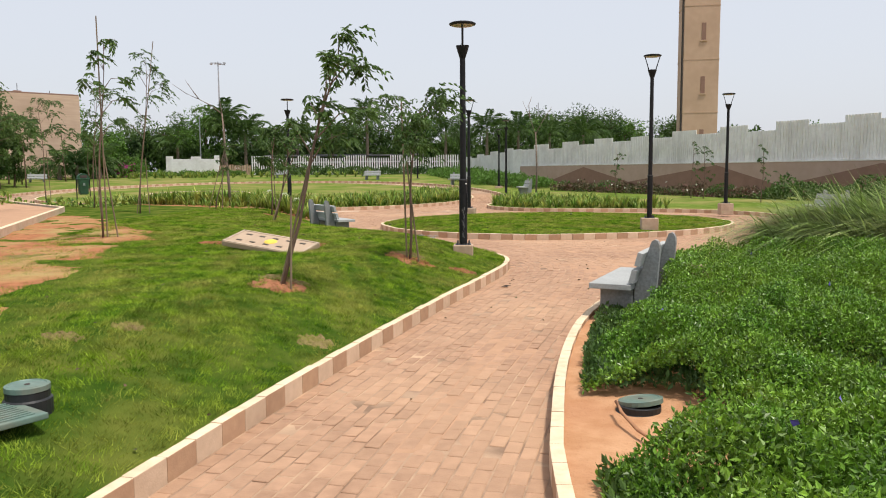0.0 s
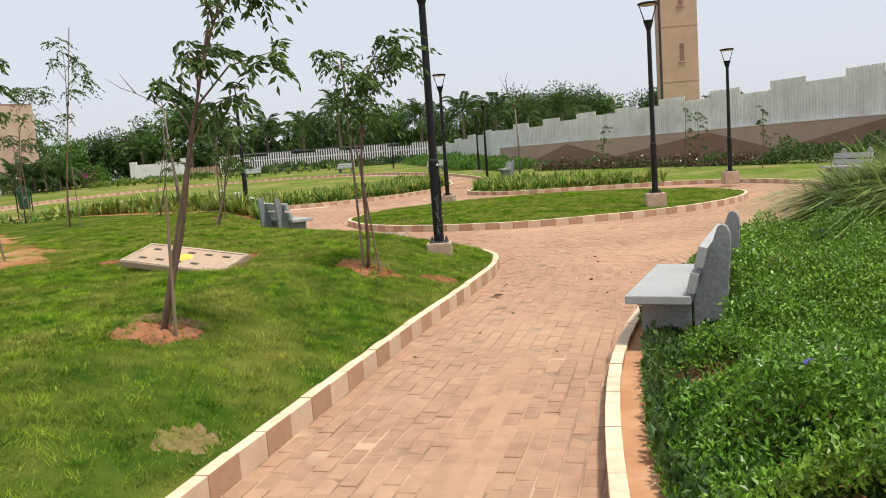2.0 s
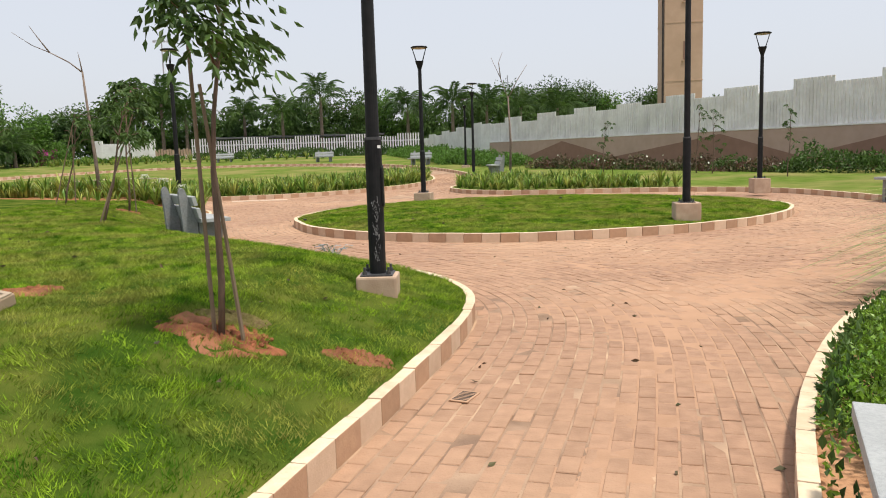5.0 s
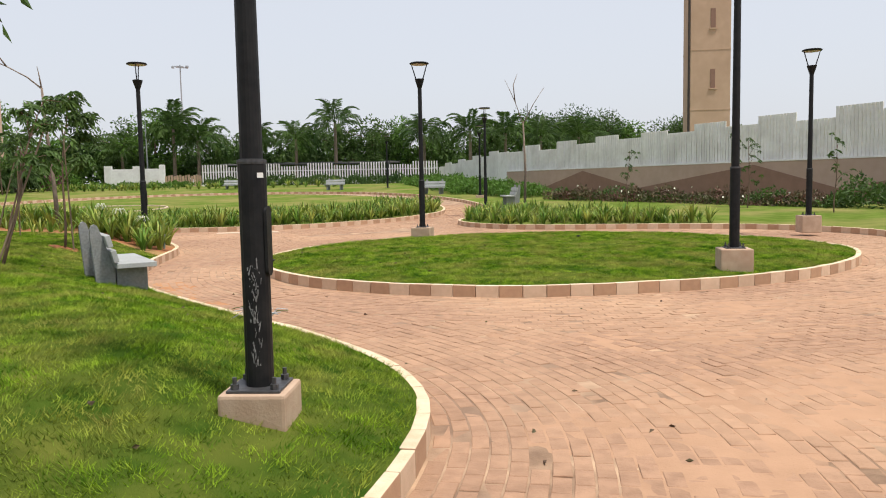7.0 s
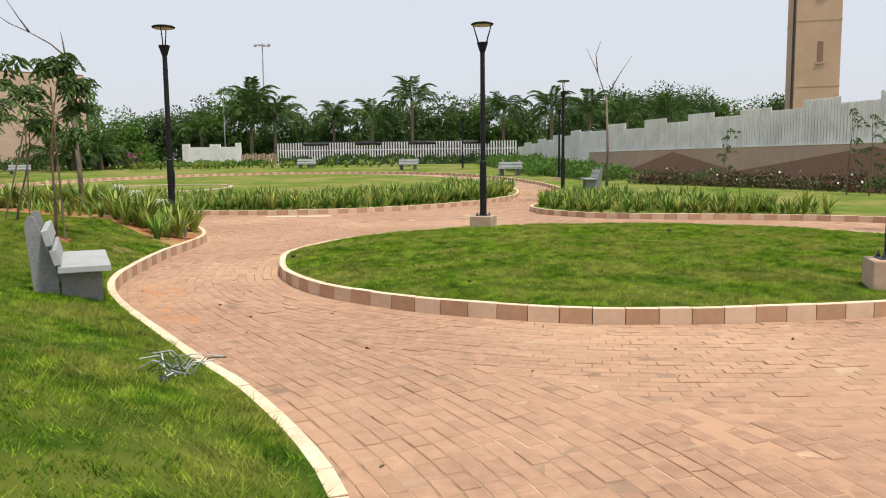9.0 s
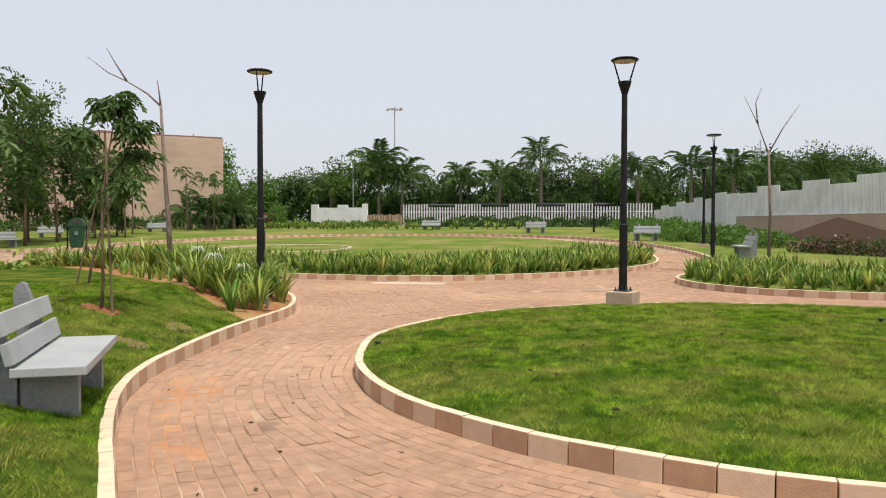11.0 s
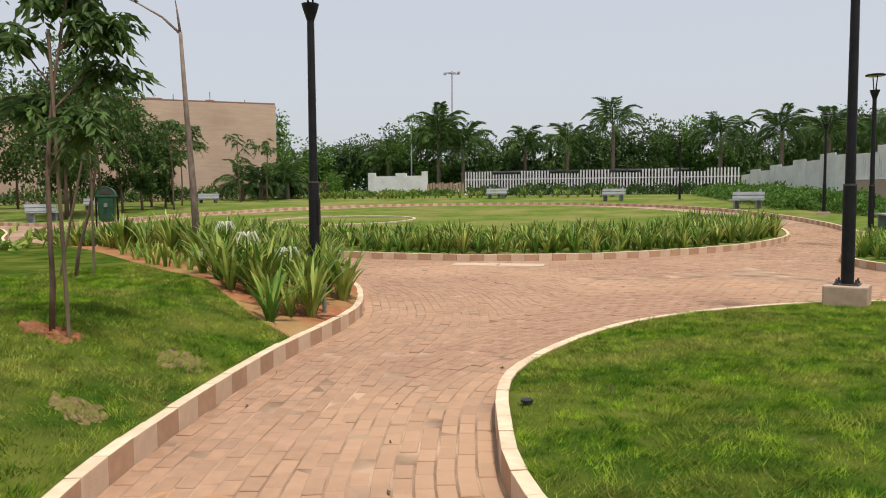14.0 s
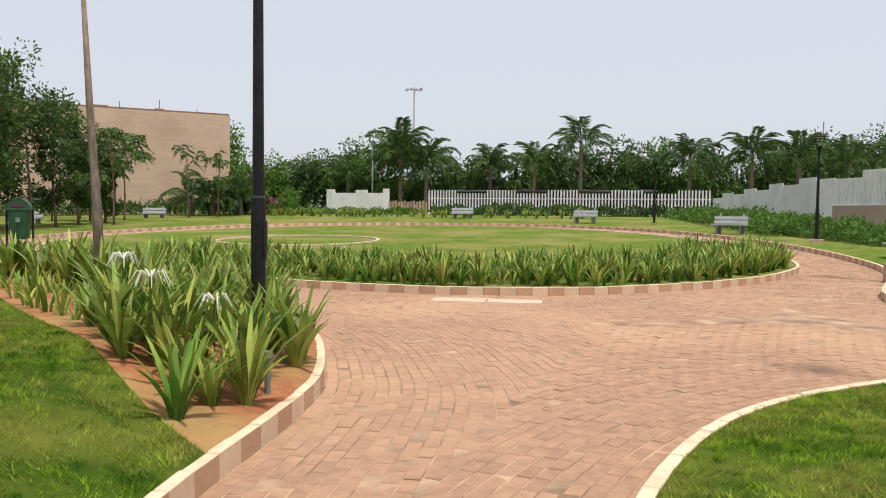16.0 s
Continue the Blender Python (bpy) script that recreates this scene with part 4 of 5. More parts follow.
for i, (x, y, h) in enumerate(((-40.5, 84, 8.2), (-36.5, 86, 5.2))):
    crown_tree("boundary_tree", x, y, 1.2, h, h * 0.42, 140 + i, M_BRIGHTLEAF, 2600, 0.36, 0.2, 0.1)
for i, x in enumerate((13.5, 18.0, 21.5)):
    crown_tree("spreading_tree", x, 104, 1.2, 8.8 - 0.7 * (i != 1), 4.6, 150 + i, M_DARKLEAF, 6500, 0.27, 0.3, 0.55, "broad dark spreading tree beyond the wall")
# the trees before the pink building
for i, (x, y, h, r) in enumerate(((-29.8, 47.5, 9.0, 2.2), (-33, 51, 8.4, 2.1), (-31.5, 49.3, 6.0, 1.7), (-38, 49, 10, 2.8), (-42, 56, 8, 2.4), (-46, 50, 9, 2.8))):
    crown_tree("park_tree", x, y, gz(x, y) + 0.3, h, r, 170 + i, M_DARKLEAF if i % 2 else M_LEAF, 2800, 0.28, 0.09, 0.25, "dark leafy tree before a pinkish building")
for i, (x, y, h, r) in enumerate(((-31.0, 51.0, 9.2, 2.1), (-31.3, 53.0, 7.2, 1.2), (-31.7, 55.2, 6.4, 1.1), (-33.7, 58.5, 6.2, 1.1), (-31.9, 57.5, 4.8, 0.8))):
    crown_tree("park_tree", x, y, gz(x, y) + 0.15, h, r, 190 + i, M_DARKLEAF, 3600, 0.2, 0.08, 0.12, "dark leafy tree before a pinkish building")
for i, (x, y, h, nl) in enumerate(((-30.5, 56.5, 4.6, 600), (-33.0, 60.5, 5.4, 800), (-34.6, 61.5, 5.0, 600), (-32.2, 66, 4.6, 420), (-30.9, 67.5, 4.0, 420), (-36, 58, 6.4, 1000), (-37.5, 62, 5.6, 700))):
    sapling(x, y, gz(x, y) + 0.15, h, 200 + i, (0.2 * (i % 3) - 0.2, 0), nl, 0.42, 1.5, leaf=0.3, trunk=0.06, mat=M_DARKLEAF, label="thin-trunked tree with layered dark leaves before a building")
for i, (x, y, s) in enumerate(((-33.4, 70.6, 0.95), (-32.0, 72.2, 0.85), (-34.6, 69.8, 0.8), (-33.0, 73.0, 0.8))):
    palm(x, y, gz(x, y), 1.6, 40 + i, s)

# ---- lilies ----
def lily_mesh(seed, h, n):
    """A clump of arching strap leaves."""
    rng = np.random.default_rng(seed)
    V, F = [], []
    for i in range(n):
        a = 2.4 * i + rng.uniform(-0.4, 0.4)
        ln = h * rng.uniform(0.6, 1.2)
        out = rng.uniform(0.35, 0.95) * (0.35 + 0.65 * i / n)
        w = 0.022 * rng.uniform(0.8, 1.3) * (h / 0.5) ** 0.5
        dx, dy = math.cos(a), math.sin(a)
        k = len(V)
        for j, u in enumerate((0, 0.3, 0.6, 0.85, 1.0)):
            r = 0.03 + ln * out * u ** 1.5
            z = ln * (u - 0.35 * out * u ** 3) - 0.02
            ww = w * (0.75, 1.0, 0.95, 0.6, 0.06)[j]
            V += [(r * dx - ww * dy, r * dy + ww * dx, z), (r * dx + ww * dy, r * dy - ww * dx, z)]
        F += [(k + 2 * j, k + 2 * j + 1, k + 2 * j + 3, k + 2 * j + 2) for j in range(4)]
    return np.array(V), np.array(F)


LILIES = [lily_mesh(s, h, n) for s, h, n in ((1, 0.6, 22), (2, 0.54, 19), (3, 0.46, 16), (4, 0.66, 25), (5, 0.3, 8))]
LILY_ME = [arrays("leaves", V, F, M_LILY) for V, F in LILIES]


def scatter(poly, spacing, seed):
    """Points over a polygon, about that far apart."""
    rng = np.random.default_rng(seed)
    lo, hi = poly.min(0), poly.max(0)
    x, y = np.meshgrid(np.arange(lo[0], hi[0], spacing), np.arange(lo[1], hi[1], spacing))
    P = np.stack([x.ravel(), y.ravel()], 1) + rng.uniform(-0.42, 0.42, (x.size, 2)) * spacing
    return P[inside(P, poly)], rng


def planted(name, P, zs, rng, label, category, scale=1.0, meshes=LILIES, mat=None):
    """Many clumps in one mesh, for plants that nobody could count."""
    VV, FF, k = [], [], 0
    for (x, y), z in zip(P, zs):
        V, F = meshes[rng.integers(0, len(meshes))]
        a, s = rng.uniform(0, 6.28), scale * rng.uniform(0.75, 1.2)
        c, sn = math.cos(a) * s, math.sin(a) * s
        VV.append(np.stack([x + V[:, 0] * c - V[:, 1] * sn, y + V[:, 0] * sn + V[:, 1] * c, z + V[:, 2] * s], 1))
        FF.append(F + k)
        k += len(V)
    ob = part(name, arrays(name, np.vstack(VV), np.vstack(FF), mat or M_LILY), None)
    return tagged(ob, label, category, kind="stuff")


P, rng = scatter(bed_poly, 0.31, 1)
P = P[(dist_to(P, LEFT) > 0.2) & (P[:, 0] > -15)]
edge = dist_to(P, bed_line)
near = (P[:, 1] < 31.5) & (P[:, 0] > -10.5)
for (x, y), e in zip(P[near], edge[near]):
    if e < 0.12 or (e < 0.9 and x < -6.5 and rng.uniform() < 0.35):
        continue
    v = 4 if e < 0.7 and x < -6.4 else int(rng.integers(0, 4))
    clump = thing("lily_clump", x, y, lawn_z(x, y), "clump of strap-leaved green lily on red soil", "lily", rng.uniform(0, 360), "lilies in the bed")
    leaves = part("leaves", LILY_ME[v], None, clump)
    s = rng.uniform(0.72, 1.15)
    leaves.scale = (s, s, s)
far = ~near & (edge > 0.3)
planted("lily_border", P[far], [lawn_z(*p) for p in P[far]], rng, "yellow-green strap-leaved lilies along a bed", "lily border", 1.0)
for x, y, h in ((-5.35, 25.75, 0.62), (-4.95, 25.95, 0.55), (-5.9, 26.15, 0.6)):
    fl = thing("lily_flower", x, y, lawn_z(x, y), "white spidery lily flower on a stalk", "flower", group="lily flowers")
    part("stalk", tube(bmesh.new(), [(0, 0, 0), (0.02, 0, h)], [0.012, 0.009], 6), M_LILY, fl)
    r2 = random.Random(int(x * 100))
    for i in range(14):
        a, o = i * 0.9, r2.uniform(0.09, 0.17)
        V = [(0.02, 0, h), (0.02 + o * 0.6 * math.cos(a), o * 0.6 * math.sin(a), h + 0.05), (0.02 + o * math.cos(a), o * math.sin(a), h - 0.03 - 0.05 * r2.random())]
        part("petal", tube(bmesh.new(), V, [0.006, 0.007, 0.002], 4), M_PETAL, fl)

P, rng = scatter(ring_in, 0.33, 2)
d = dist_to(P, RING)
keepers = (d > 0.25) & (P[:, 1] < 45) & (P[:, 0] > -14.5) & (d < 3.4 - 0.13 * np.abs(P[:, 0] + 4)) & (P[:, 0] + 0.9 * (P[:, 1] - 38) > -14.2)
P = P[keepers]
planted("lily_band", P, h_ring(P), rng, "dense band of strap-leaved lilies behind the oval kerb", "lily border", 0.95)
keep_poly = np.array([(1.6, 37.5), (2.2, 33.5), (5, 32.0), (9.4, 31.2), (9.6, 32.6), (6.5, 35.2), (4.6, 38.2), (3.1, 39.2)])
P, rng = scatter(keep_poly, 0.31, 3)
P = P[inside(P, outer_poly)]
P = P[dist_to(P, OUTER) > 0.25]
planted("lily_patch", P, h_outer(P), rng, "yellow-green lilies in the bed beyond the round lawn", "lily border", 0.85)
rim = np.array([(-30, 69.5), (-30, 73.5), (-18, 74), (-6, 73.5), (-6, 72.5), (-18, 72.3)])
P, rng = scatter(rim, 0.75, 4)
planted("lily_row", P, h_outer(P), rng, "low yellow-green plants along the far turf", "lily border", 1.1)


# ---- shrubs, reeds and hedges ----
def on_grid(hfun, P, step=0.12):
    """hfun read off a fine grid, for very many points."""
    lo = P.min(0) - step
    m = np.ceil((P.max(0) - lo) / step).astype(int) + 2
    X, Y = np.meshgrid(lo[0] + step * np.arange(m[0]), lo[1] + step * np.arange(m[1]))
    Z = hfun(np.stack([X.ravel(), Y.ravel()], 1)).reshape(m[1], m[0])
    q = (P - lo) / step
    i = q.astype(int)
    f = q - i
    ix, iy = i[:, 0], i[:, 1]
    return (Z[iy, ix] * (1 - f[:, 0]) + Z[iy, ix + 1] * f[:, 0]) * (1 - f[:, 1]) + (Z[iy + 1, ix] * (1 - f[:, 0]) + Z[iy + 1, ix + 1] * f[:, 0]) * f[:, 1]


def leafy(name, P, size, rng, mat, label, category, up=0.6, ratio=0.5):
    """A low mass of leaves at points P (n,3)."""
    W = rng.normal(size=P.shape) + np.array([0, 0, up])
    V, F = leaf_arrays(P, W, size * rng.uniform(0.6, 1.3, len(P)), ratio, rng)
    return tagged(part(name, arrays(name, V, F, mat), None), label, category, kind="stuff")


rng = np.random.default_rng(8)
Q = np.vstack([np.stack([rng.uniform(0.6, 12, 230000), rng.uniform(1.2, 14.8, 230000)], 1), np.stack([rng.uniform(0.6, 5.2, 400000), rng.uniform(2.2, 9.2, 400000)], 1), np.stack([rng.uniform(2.5, 8, 160000), rng.uniform(8.8, 13.6, 160000)], 1)])
Q = Q[inside(Q, right_poly)]
edge_x = 10.6 + 0.9 * np.sin(Q[:, 1] * 1.7) + 0.5 * np.sin(Q[:, 1] * 4.1 + 1)
edge_y = 1.9 + 0.35 * np.sin(Q[:, 0] * 2.3) + 0.25 * np.sin(Q[:, 0] * 5.2)
Q = Q[(Q[:, 0] < edge_x + rng.normal(0, 0.15, len(Q))) & (Q[:, 1] > edge_y + rng.normal(0, 0.12, len(Q)))]
dk = on_grid(lambda P: dist_to(P, RIGHT), Q, 0.06)
lump = on_grid(lambda P: np.array([noise.noise(Vector((a * 0.9, b * 0.9, 0.3))) + 0.5 * noise.noise(Vector((a * 2.6, b * 2.6, 3.0))) for a, b in P]), Q, 0.08)
bare = (np.hypot((Q[:, 0] - 1.2) / 0.7, (Q[:, 1] - 4.55) / 0.8) < 1 + 0.3 * lump) | (np.hypot(Q[:, 0] - 2.7, Q[:, 1] - 6.4) < 0.17 + 0.2 * lump) | (np.hypot(Q[:, 0] - 3.4, Q[:, 1] - 8.0) < 0.2 + 0.2 * lump) | (np.hypot(Q[:, 0] - 3.2, Q[:, 1] - 9.2) < 0.35)
clear = np.clip((dk - 0.1 - 0.12 * (Q[:, 1] < 9)) / 0.5, 0, 1)
cover = np.clip(0.6 + 0.9 * lump, 0, 1) * clear
sel = (~bare) & (clear > 0) & (lump > -0.42 + rng.normal(0, 0.06, len(Q))) & (rng.uniform(0, 1, len(Q)) < np.clip(0.98 - 0.055 * Q[:, 1], 0.6, 1))
Q, cover = Q[sel], cover[sel]
zb = on_grid(h_right, Q)
tall = 0.05 + 0.55 * cover
Q3 = np.column_stack([Q, zb + tall * rng.uniform(0.35, 1, len(Q)) ** 0.6])
Q3 = Q3[~inside(Q3[:, :2], np.array([(1.5, 8.1), (2.32, 9.8), (2.92, 9.5), (2.1, 7.8)]))]
# a low leaf layer whose darker colour paints the shade beneath the shrubs
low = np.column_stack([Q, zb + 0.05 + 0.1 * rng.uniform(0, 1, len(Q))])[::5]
leafy("ground_cover_floor", low, 0.06, rng, M_DARKLEAF, "lower leaves of the ground cover, coloured dark as shade", "shrub", 1.5)
leafy("ground_cover", Q3, 0.036, rng, M_SHRUB, "glossy green ground cover shrubs over red soil", "shrub", 0.75, 0.55)
sprigs = Q3[rng.integers(0, len(Q3), 9000)]
leafy("ground_cover_tips", sprigs + [0, 0, 0.03], 0.038, rng, M_BRIGHTLEAF, "fresh light green shrub tips", "shrub", 1.2)
fl = Q3[rng.integers(0, len(Q3), 40)] + [0, 0, 0.03]
leafy("shrub_flowers", fl, 0.05, rng, material("violet_petal", (0.13, 0.1, 0.42), (0.1, 0.08, 0.34), 9, 0.6, bump=0), "small violet flowers among shrub leaves", "flower", 1.0, 0.9)

# tall arching reed clumps
rng = np.random.default_rng(9)
VV, FF, k = [], [], 0
for cx, cy, n, hh in ((6.3, 12.9, 1400, 1.15), (7.0, 12.8, 2000, 1.4), (8.1, 12.8, 2000, 1.55), (9.5, 12.7, 1500, 1.6), (6.6, 11.7, 1400, 1.25), (7.7, 11.4, 1500, 1.45), (9.0, 11.2, 1300, 1.5), (10.8, 13.0, 700, 1.6), (7.2, 10.6, 1000, 1.2), (8.4, 10.3, 1000, 1.3)):
    wind = 3.0 + 0.35 * math.sin(5 * cx + 3 * cy)
    a = rng.normal(wind, 0.5, n)
    ln = hh * rng.uniform(0.75, 1.4, n)
    bx, by = cx + rng.normal(0.35, 0.4, n), cy + rng.normal(0, 0.35, n)
    out = np.clip(rng.normal(0.95, 0.3, n), 0.3, 1.5)
    dx, dy = np.cos(a), np.sin(a)
    rows = []
    for u, ww in ((0, 0.012), (0.4, 0.013), (0.75, 0.01), (1, 0.002)):
        r, z = ln * out * u ** 1.5, 0.2 + ln * (u - 0.62 * out * u ** 2.4)
        rows += [np.stack([bx + r * dx - ww * dy, by + r * dy + ww * dx, z], 1), np.stack([bx + r * dx + ww * dy, by + r * dy - ww * dx, z], 1)]
    V = np.stack(rows, 1).reshape(-1, 3)
    o = np.arange(n)[:, None] * 8 + k
    for j in range(3):
        FF.append(np.concatenate([o + 2 * j, o + 2 * j + 1, o + 2 * j + 3, o + 2 * j + 2], 1))
    VV.append(V)
    k += n * 8
tagged(part("reed_grass", arrays("reed_grass", np.vstack(VV), np.vstack(FF), M_REED), None), "tall wind-bent fountain grass in a mass", "ornamental grass", kind="stuff")


def hedge(name, p, q, width, h, n, size, seed, mat, label, category="hedge"):
    rng = np.random.default_rng(seed)
    u, v = rng.uniform(0, 1, n), rng.uniform(-0.5, 0.5, n)
    ln, hd = run(p, q)
    nxv = np.array([-(q[1] - p[1]), q[0] - p[0]]) / ln
    xy = np.array(p) + u[:, None] * (np.array(q) - np.array(p)) + (v * width)[:, None] * nxv
    bump = np.array([noise.noise(Vector((a * 0.8, b * 0.8, seed))) for a, b in xy])
    z = ground_z(xy[:, 0], xy[:, 1]) + 0.12 + h * np.clip(0.75 + 0.7 * bump, 0.15, 1.3) * (1 - 1.6 * np.abs(v) ** 2) * rng.uniform(0, 1, n) ** 0.5
    return leafy(name, np.column_stack([xy, z]), size, rng, mat, label, category)


hedge("green_hedge", (4.6, 56.5), (0.5, 76), 4.2, 1.05, 14000, 0.19, 1, M_BRIGHTLEAF, "loose bright green hedge before the boundary")
hedge("green_hedge", (6.6, 50.5), (3.6, 60), 2.4, 0.9, 9000, 0.15, 2, M_BRIGHTLEAF, "loose bright green hedge before the boundary")
hedge("fence_shrubs", (-19, 78.6), (0.6, 78.6), 1.6, 1.1, 7000, 0.24, 3, M_DARKLEAF, "dark green shrubs along the palisade fence")
hedge("fence_shrubs", (-33, 77.6), (-20, 78.2), 1.6, 0.8, 4000, 0.22, 4, M_BRIGHTLEAF, "green shrubs before a white wall")
hedge("building_shrubs", (-36, 74), (-56, 57), 2.6, 1.6, 6000, 0.3, 5, M_DARKLEAF, "dark shrubs at the foot of a building")
hedge("wall_shrubs", (15.8, 37.4), (7.2, 48.6), 1.3, 0.85, 5200, 0.16, 6, M_RUST, "reddish flowering shrubs along the wall")
hedge("wall_shrubs", (16.4, 36.8), (7.6, 48.4), 1.0, 0.7, 4200, 0.15, 7, M_LEAF, "green shrubs along the wall")
hedge("wall_shrubs", (24, 27.5), (15.8, 37.6), 2.0, 1.3, 6500, 0.18, 8, M_LEAF, "green shrubs along the wall")
hedge("boundary_understorey", (-60, 90), (42, 91), 4, 4.6, 30000, 0.55, 9, M_DARKLEAF, "dark understorey behind the boundary fence", "undergrowth")
hedge("blossom_bush", (-31.5, 74.6), (-29.8, 74.8), 1.4, 2.0, 900, 0.2, 10, M_PINK, "bush with magenta blossom", "flowering bush")
hedge("green_bush", (-35.5, 74.0), (-28.6, 75.0), 1.8, 2.1, 4200, 0.24, 12, M_BRIGHTLEAF, "bright green bushes beyond the oval lawn")
hedge("left_border", (-28, 30), (-12, 29), 2.2, 0.8, 3000, 0.22, 13, M_LILY, "yellowish border plants beside a side path", "border plants")
hedge("left_understorey", (-60, 62), (-38, 46), 4, 2.4, 9000, 0.4, 14, M_DARKLEAF, "dark undergrowth below trees", "undergrowth")
hedge("left_understorey", (-50, 40), (-36, 40), 3, 1.6, 3500, 0.35, 15, M_DARKLEAF, "dark undergrowth below trees", "undergrowth")
rng = np.random.default_rng(31)
u = rng.uniform(0, 1, 28)
wf = np.column_stack([15.8 - 8.6 * u + rng.normal(0, 0.4, 28), 37.2 + 11 * u + rng.normal(0, 0.4, 28), 0.35 + 0.3 * u + rng.uniform(0.2, 0.6, 28)])
leafy("wall_flowers", wf, 0.1, rng, M_PETAL, "pale flowers in the border along the wall", "flower", 0.5, 0.9)
for i, (x, y, h) in enumerate(((9.6, 42.5, 2.3), (12.6, 38.8, 2.9), (14.4, 34.6, 2.5), (12.9, 37.9, 2.6))):
    sapling(x, y, gz(x, y) + 0.2, h, 60 + i, (0.05, 0), 260, 0.3, 0.38, leaf=0.13, label="thin young tree in the border by the wall")


# ---- turf ----
def turf(name, poly, hfun, n, seed, test, label, height=0.034):
    """Short blades that lie over in drifts, taller and thicker in tufts."""
    rng = np.random.default_rng(seed)
    lo, hi = poly.min(0), poly.max(0)
    P = np.stack([rng.uniform(lo[0], hi[0], n), rng.uniform(lo[1], hi[1], n)], 1)
    P = P[inside(P, poly)]
    P = P[test(P)]
    z = on_grid(hfun, P)
    patch = on_grid(lambda G: np.array([noise.noise(Vector((a * 1.1, b * 1.1, 7.0))) + 0.7 * noise.noise(Vector((a * 3.4, b * 3.4, 2.0))) for a, b in G]), P, 0.1)
    tuft = on_grid(lambda G: np.array([noise.noise(Vector((a * 8, b * 8, 4.0))) for a, b in G]), P, 0.05)
    drift = on_grid(lambda G: np.array([noise.noise(Vector((a * 2.2, b * 2.2, 9.0))) for a, b in G]), P, 0.1)
    keep = rng.uniform(0, 1, len(P)) < 0.68 + 0.95 * tuft + 0.4 * patch
    P, z, patch, tuft, drift = P[keep], z[keep], patch[keep], tuft[keep], drift[keep]
    n = len(P)
    h = height * rng.uniform(0.5, 1.25, n) * np.clip(1 + 0.45 * patch + 0.9 * tuft, 0.25, 2.2)
    a = rng.uniform(0, 2 * math.pi, n)
    lean = rng.uniform(0.4, 1.5, n) * h
    b = 6.5 * drift + rng.normal(0, 1.3, n)
    w = rng.uniform(0.0022, 0.0042, n)
    base = np.column_stack([P, z - 0.004])
    V = np.stack([base + np.column_stack([w * np.cos(a), w * np.sin(a), 0 * a]), base - np.column_stack([w * np.cos(a), w * np.sin(a), 0 * a]),
                  base + np.column_stack([lean * np.cos(b), lean * np.sin(b), h])], 1).reshape(-1, 3)
    return tagged(part(name, arrays(name, V, np.arange(n * 3).reshape(n, 3), M_BLADE), None), label, "grass", kind="stuff")


worn = spline([(-9, 13), (-6.2, 15.2), (-5.3, 14.4), (-5.3, 12.3), (-4.5, 10), (-3.75, 8), (-3.55, 6.4), (-3.05, 4.6), (-4.5, 3), (-9, 4), (-12, 9)], 0.3, True)
LW = np.array([(-7.5, 1.5), (-1.5, 1.5), (1.4, 13.5), (1.2, 15.2), (-2.9, 21), (-4.0, 24.8), (-8, 27.5), (-8.5, 20), (-7, 12)])
lw_in = np.vstack([offset(LEFT, 0.09)[:i0], bed_line, [(-30, 36), (-30, -10), (-4, -10)]])
lw = lambda P: inside(P, lw_in) & (~inside(P, worn) | (np.random.default_rng(6).uniform(0, 1, len(P)) < 0.3))
turf("turf_blades_slope", LW, h_left, 1350000, 1, lw, "short mown green grass with dry patches")
dw = lambda P: np.ones(len(P), bool)
turf("turf_blades_round", offset(DISC, 0.09, True), h_disc, 640000, 2, dw, "short mown bright green grass")

# ---- smaller things ----
def litter_bin(x, y, z, turn):
    b = thing("litter_bin", x, y, z, "dark green plastic litter bin on two posts", "litter bin", turn)
    bm = bmesh.new()
    bmesh.ops.create_cone(bm, cap_ends=True, segments=4, radius1=0.27, radius2=0.34, depth=0.72, matrix=Matrix.Translation((0, 0, 0.72)) @ Matrix.Rotation(radians(45), 4, "Z"))
    bmesh.ops.bevel(bm, geom=bm.edges[:], offset=0.03, segments=2, affect="EDGES")
    part("body", bm, M_GREEN, b)
    hood = bmesh.new()
    pr = [(0.26 * math.cos(a), 1.1 + 0.26 * math.sin(a)) for a in np.linspace(0, math.pi, 10)]
    f = hood.faces.new([hood.verts.new((px, -0.22, pz)) for px, pz in pr])
    r = bmesh.ops.extrude_face_region(hood, geom=[f])
    bmesh.ops.translate(hood, verts=[v for v in r["geom"] if isinstance(v, bmesh.types.BMVert)], vec=(0, 0.44, 0))
    bmesh.ops.recalc_face_normals(hood, faces=hood.faces)
    part("lid", hood, M_GREEN, b)
    part("rim", boxed(0.56, 0.5, 0.06, 0, 0, 1.06, 0.012), M_GREEN, b)
    # no hole is cut: a dark plate paints the opening's shade
    part("opening", boxed(0.3, 0.02, 0.13, 0, -0.225, 1.14, 0.004), M_SHADE, b, "dark plate painted as the shade of the opening")
    for s in (-1, 1):
        part("post", tube(bmesh.new(), [(0.29 * s, 0, -0.1), (0.29 * s, 0, 1.1)], 0.025, 8), M_BLACK, b)
    part("badge", boxed(0.1, 0.012, 0.12, 0, -0.262, 0.78, 0.003, turn=Matrix.Rotation(radians(-5), 4, "X")), M_LID, b, "pale round badge")
    return b


litter_bin(-17.0, 36.4, 0.42, 35)

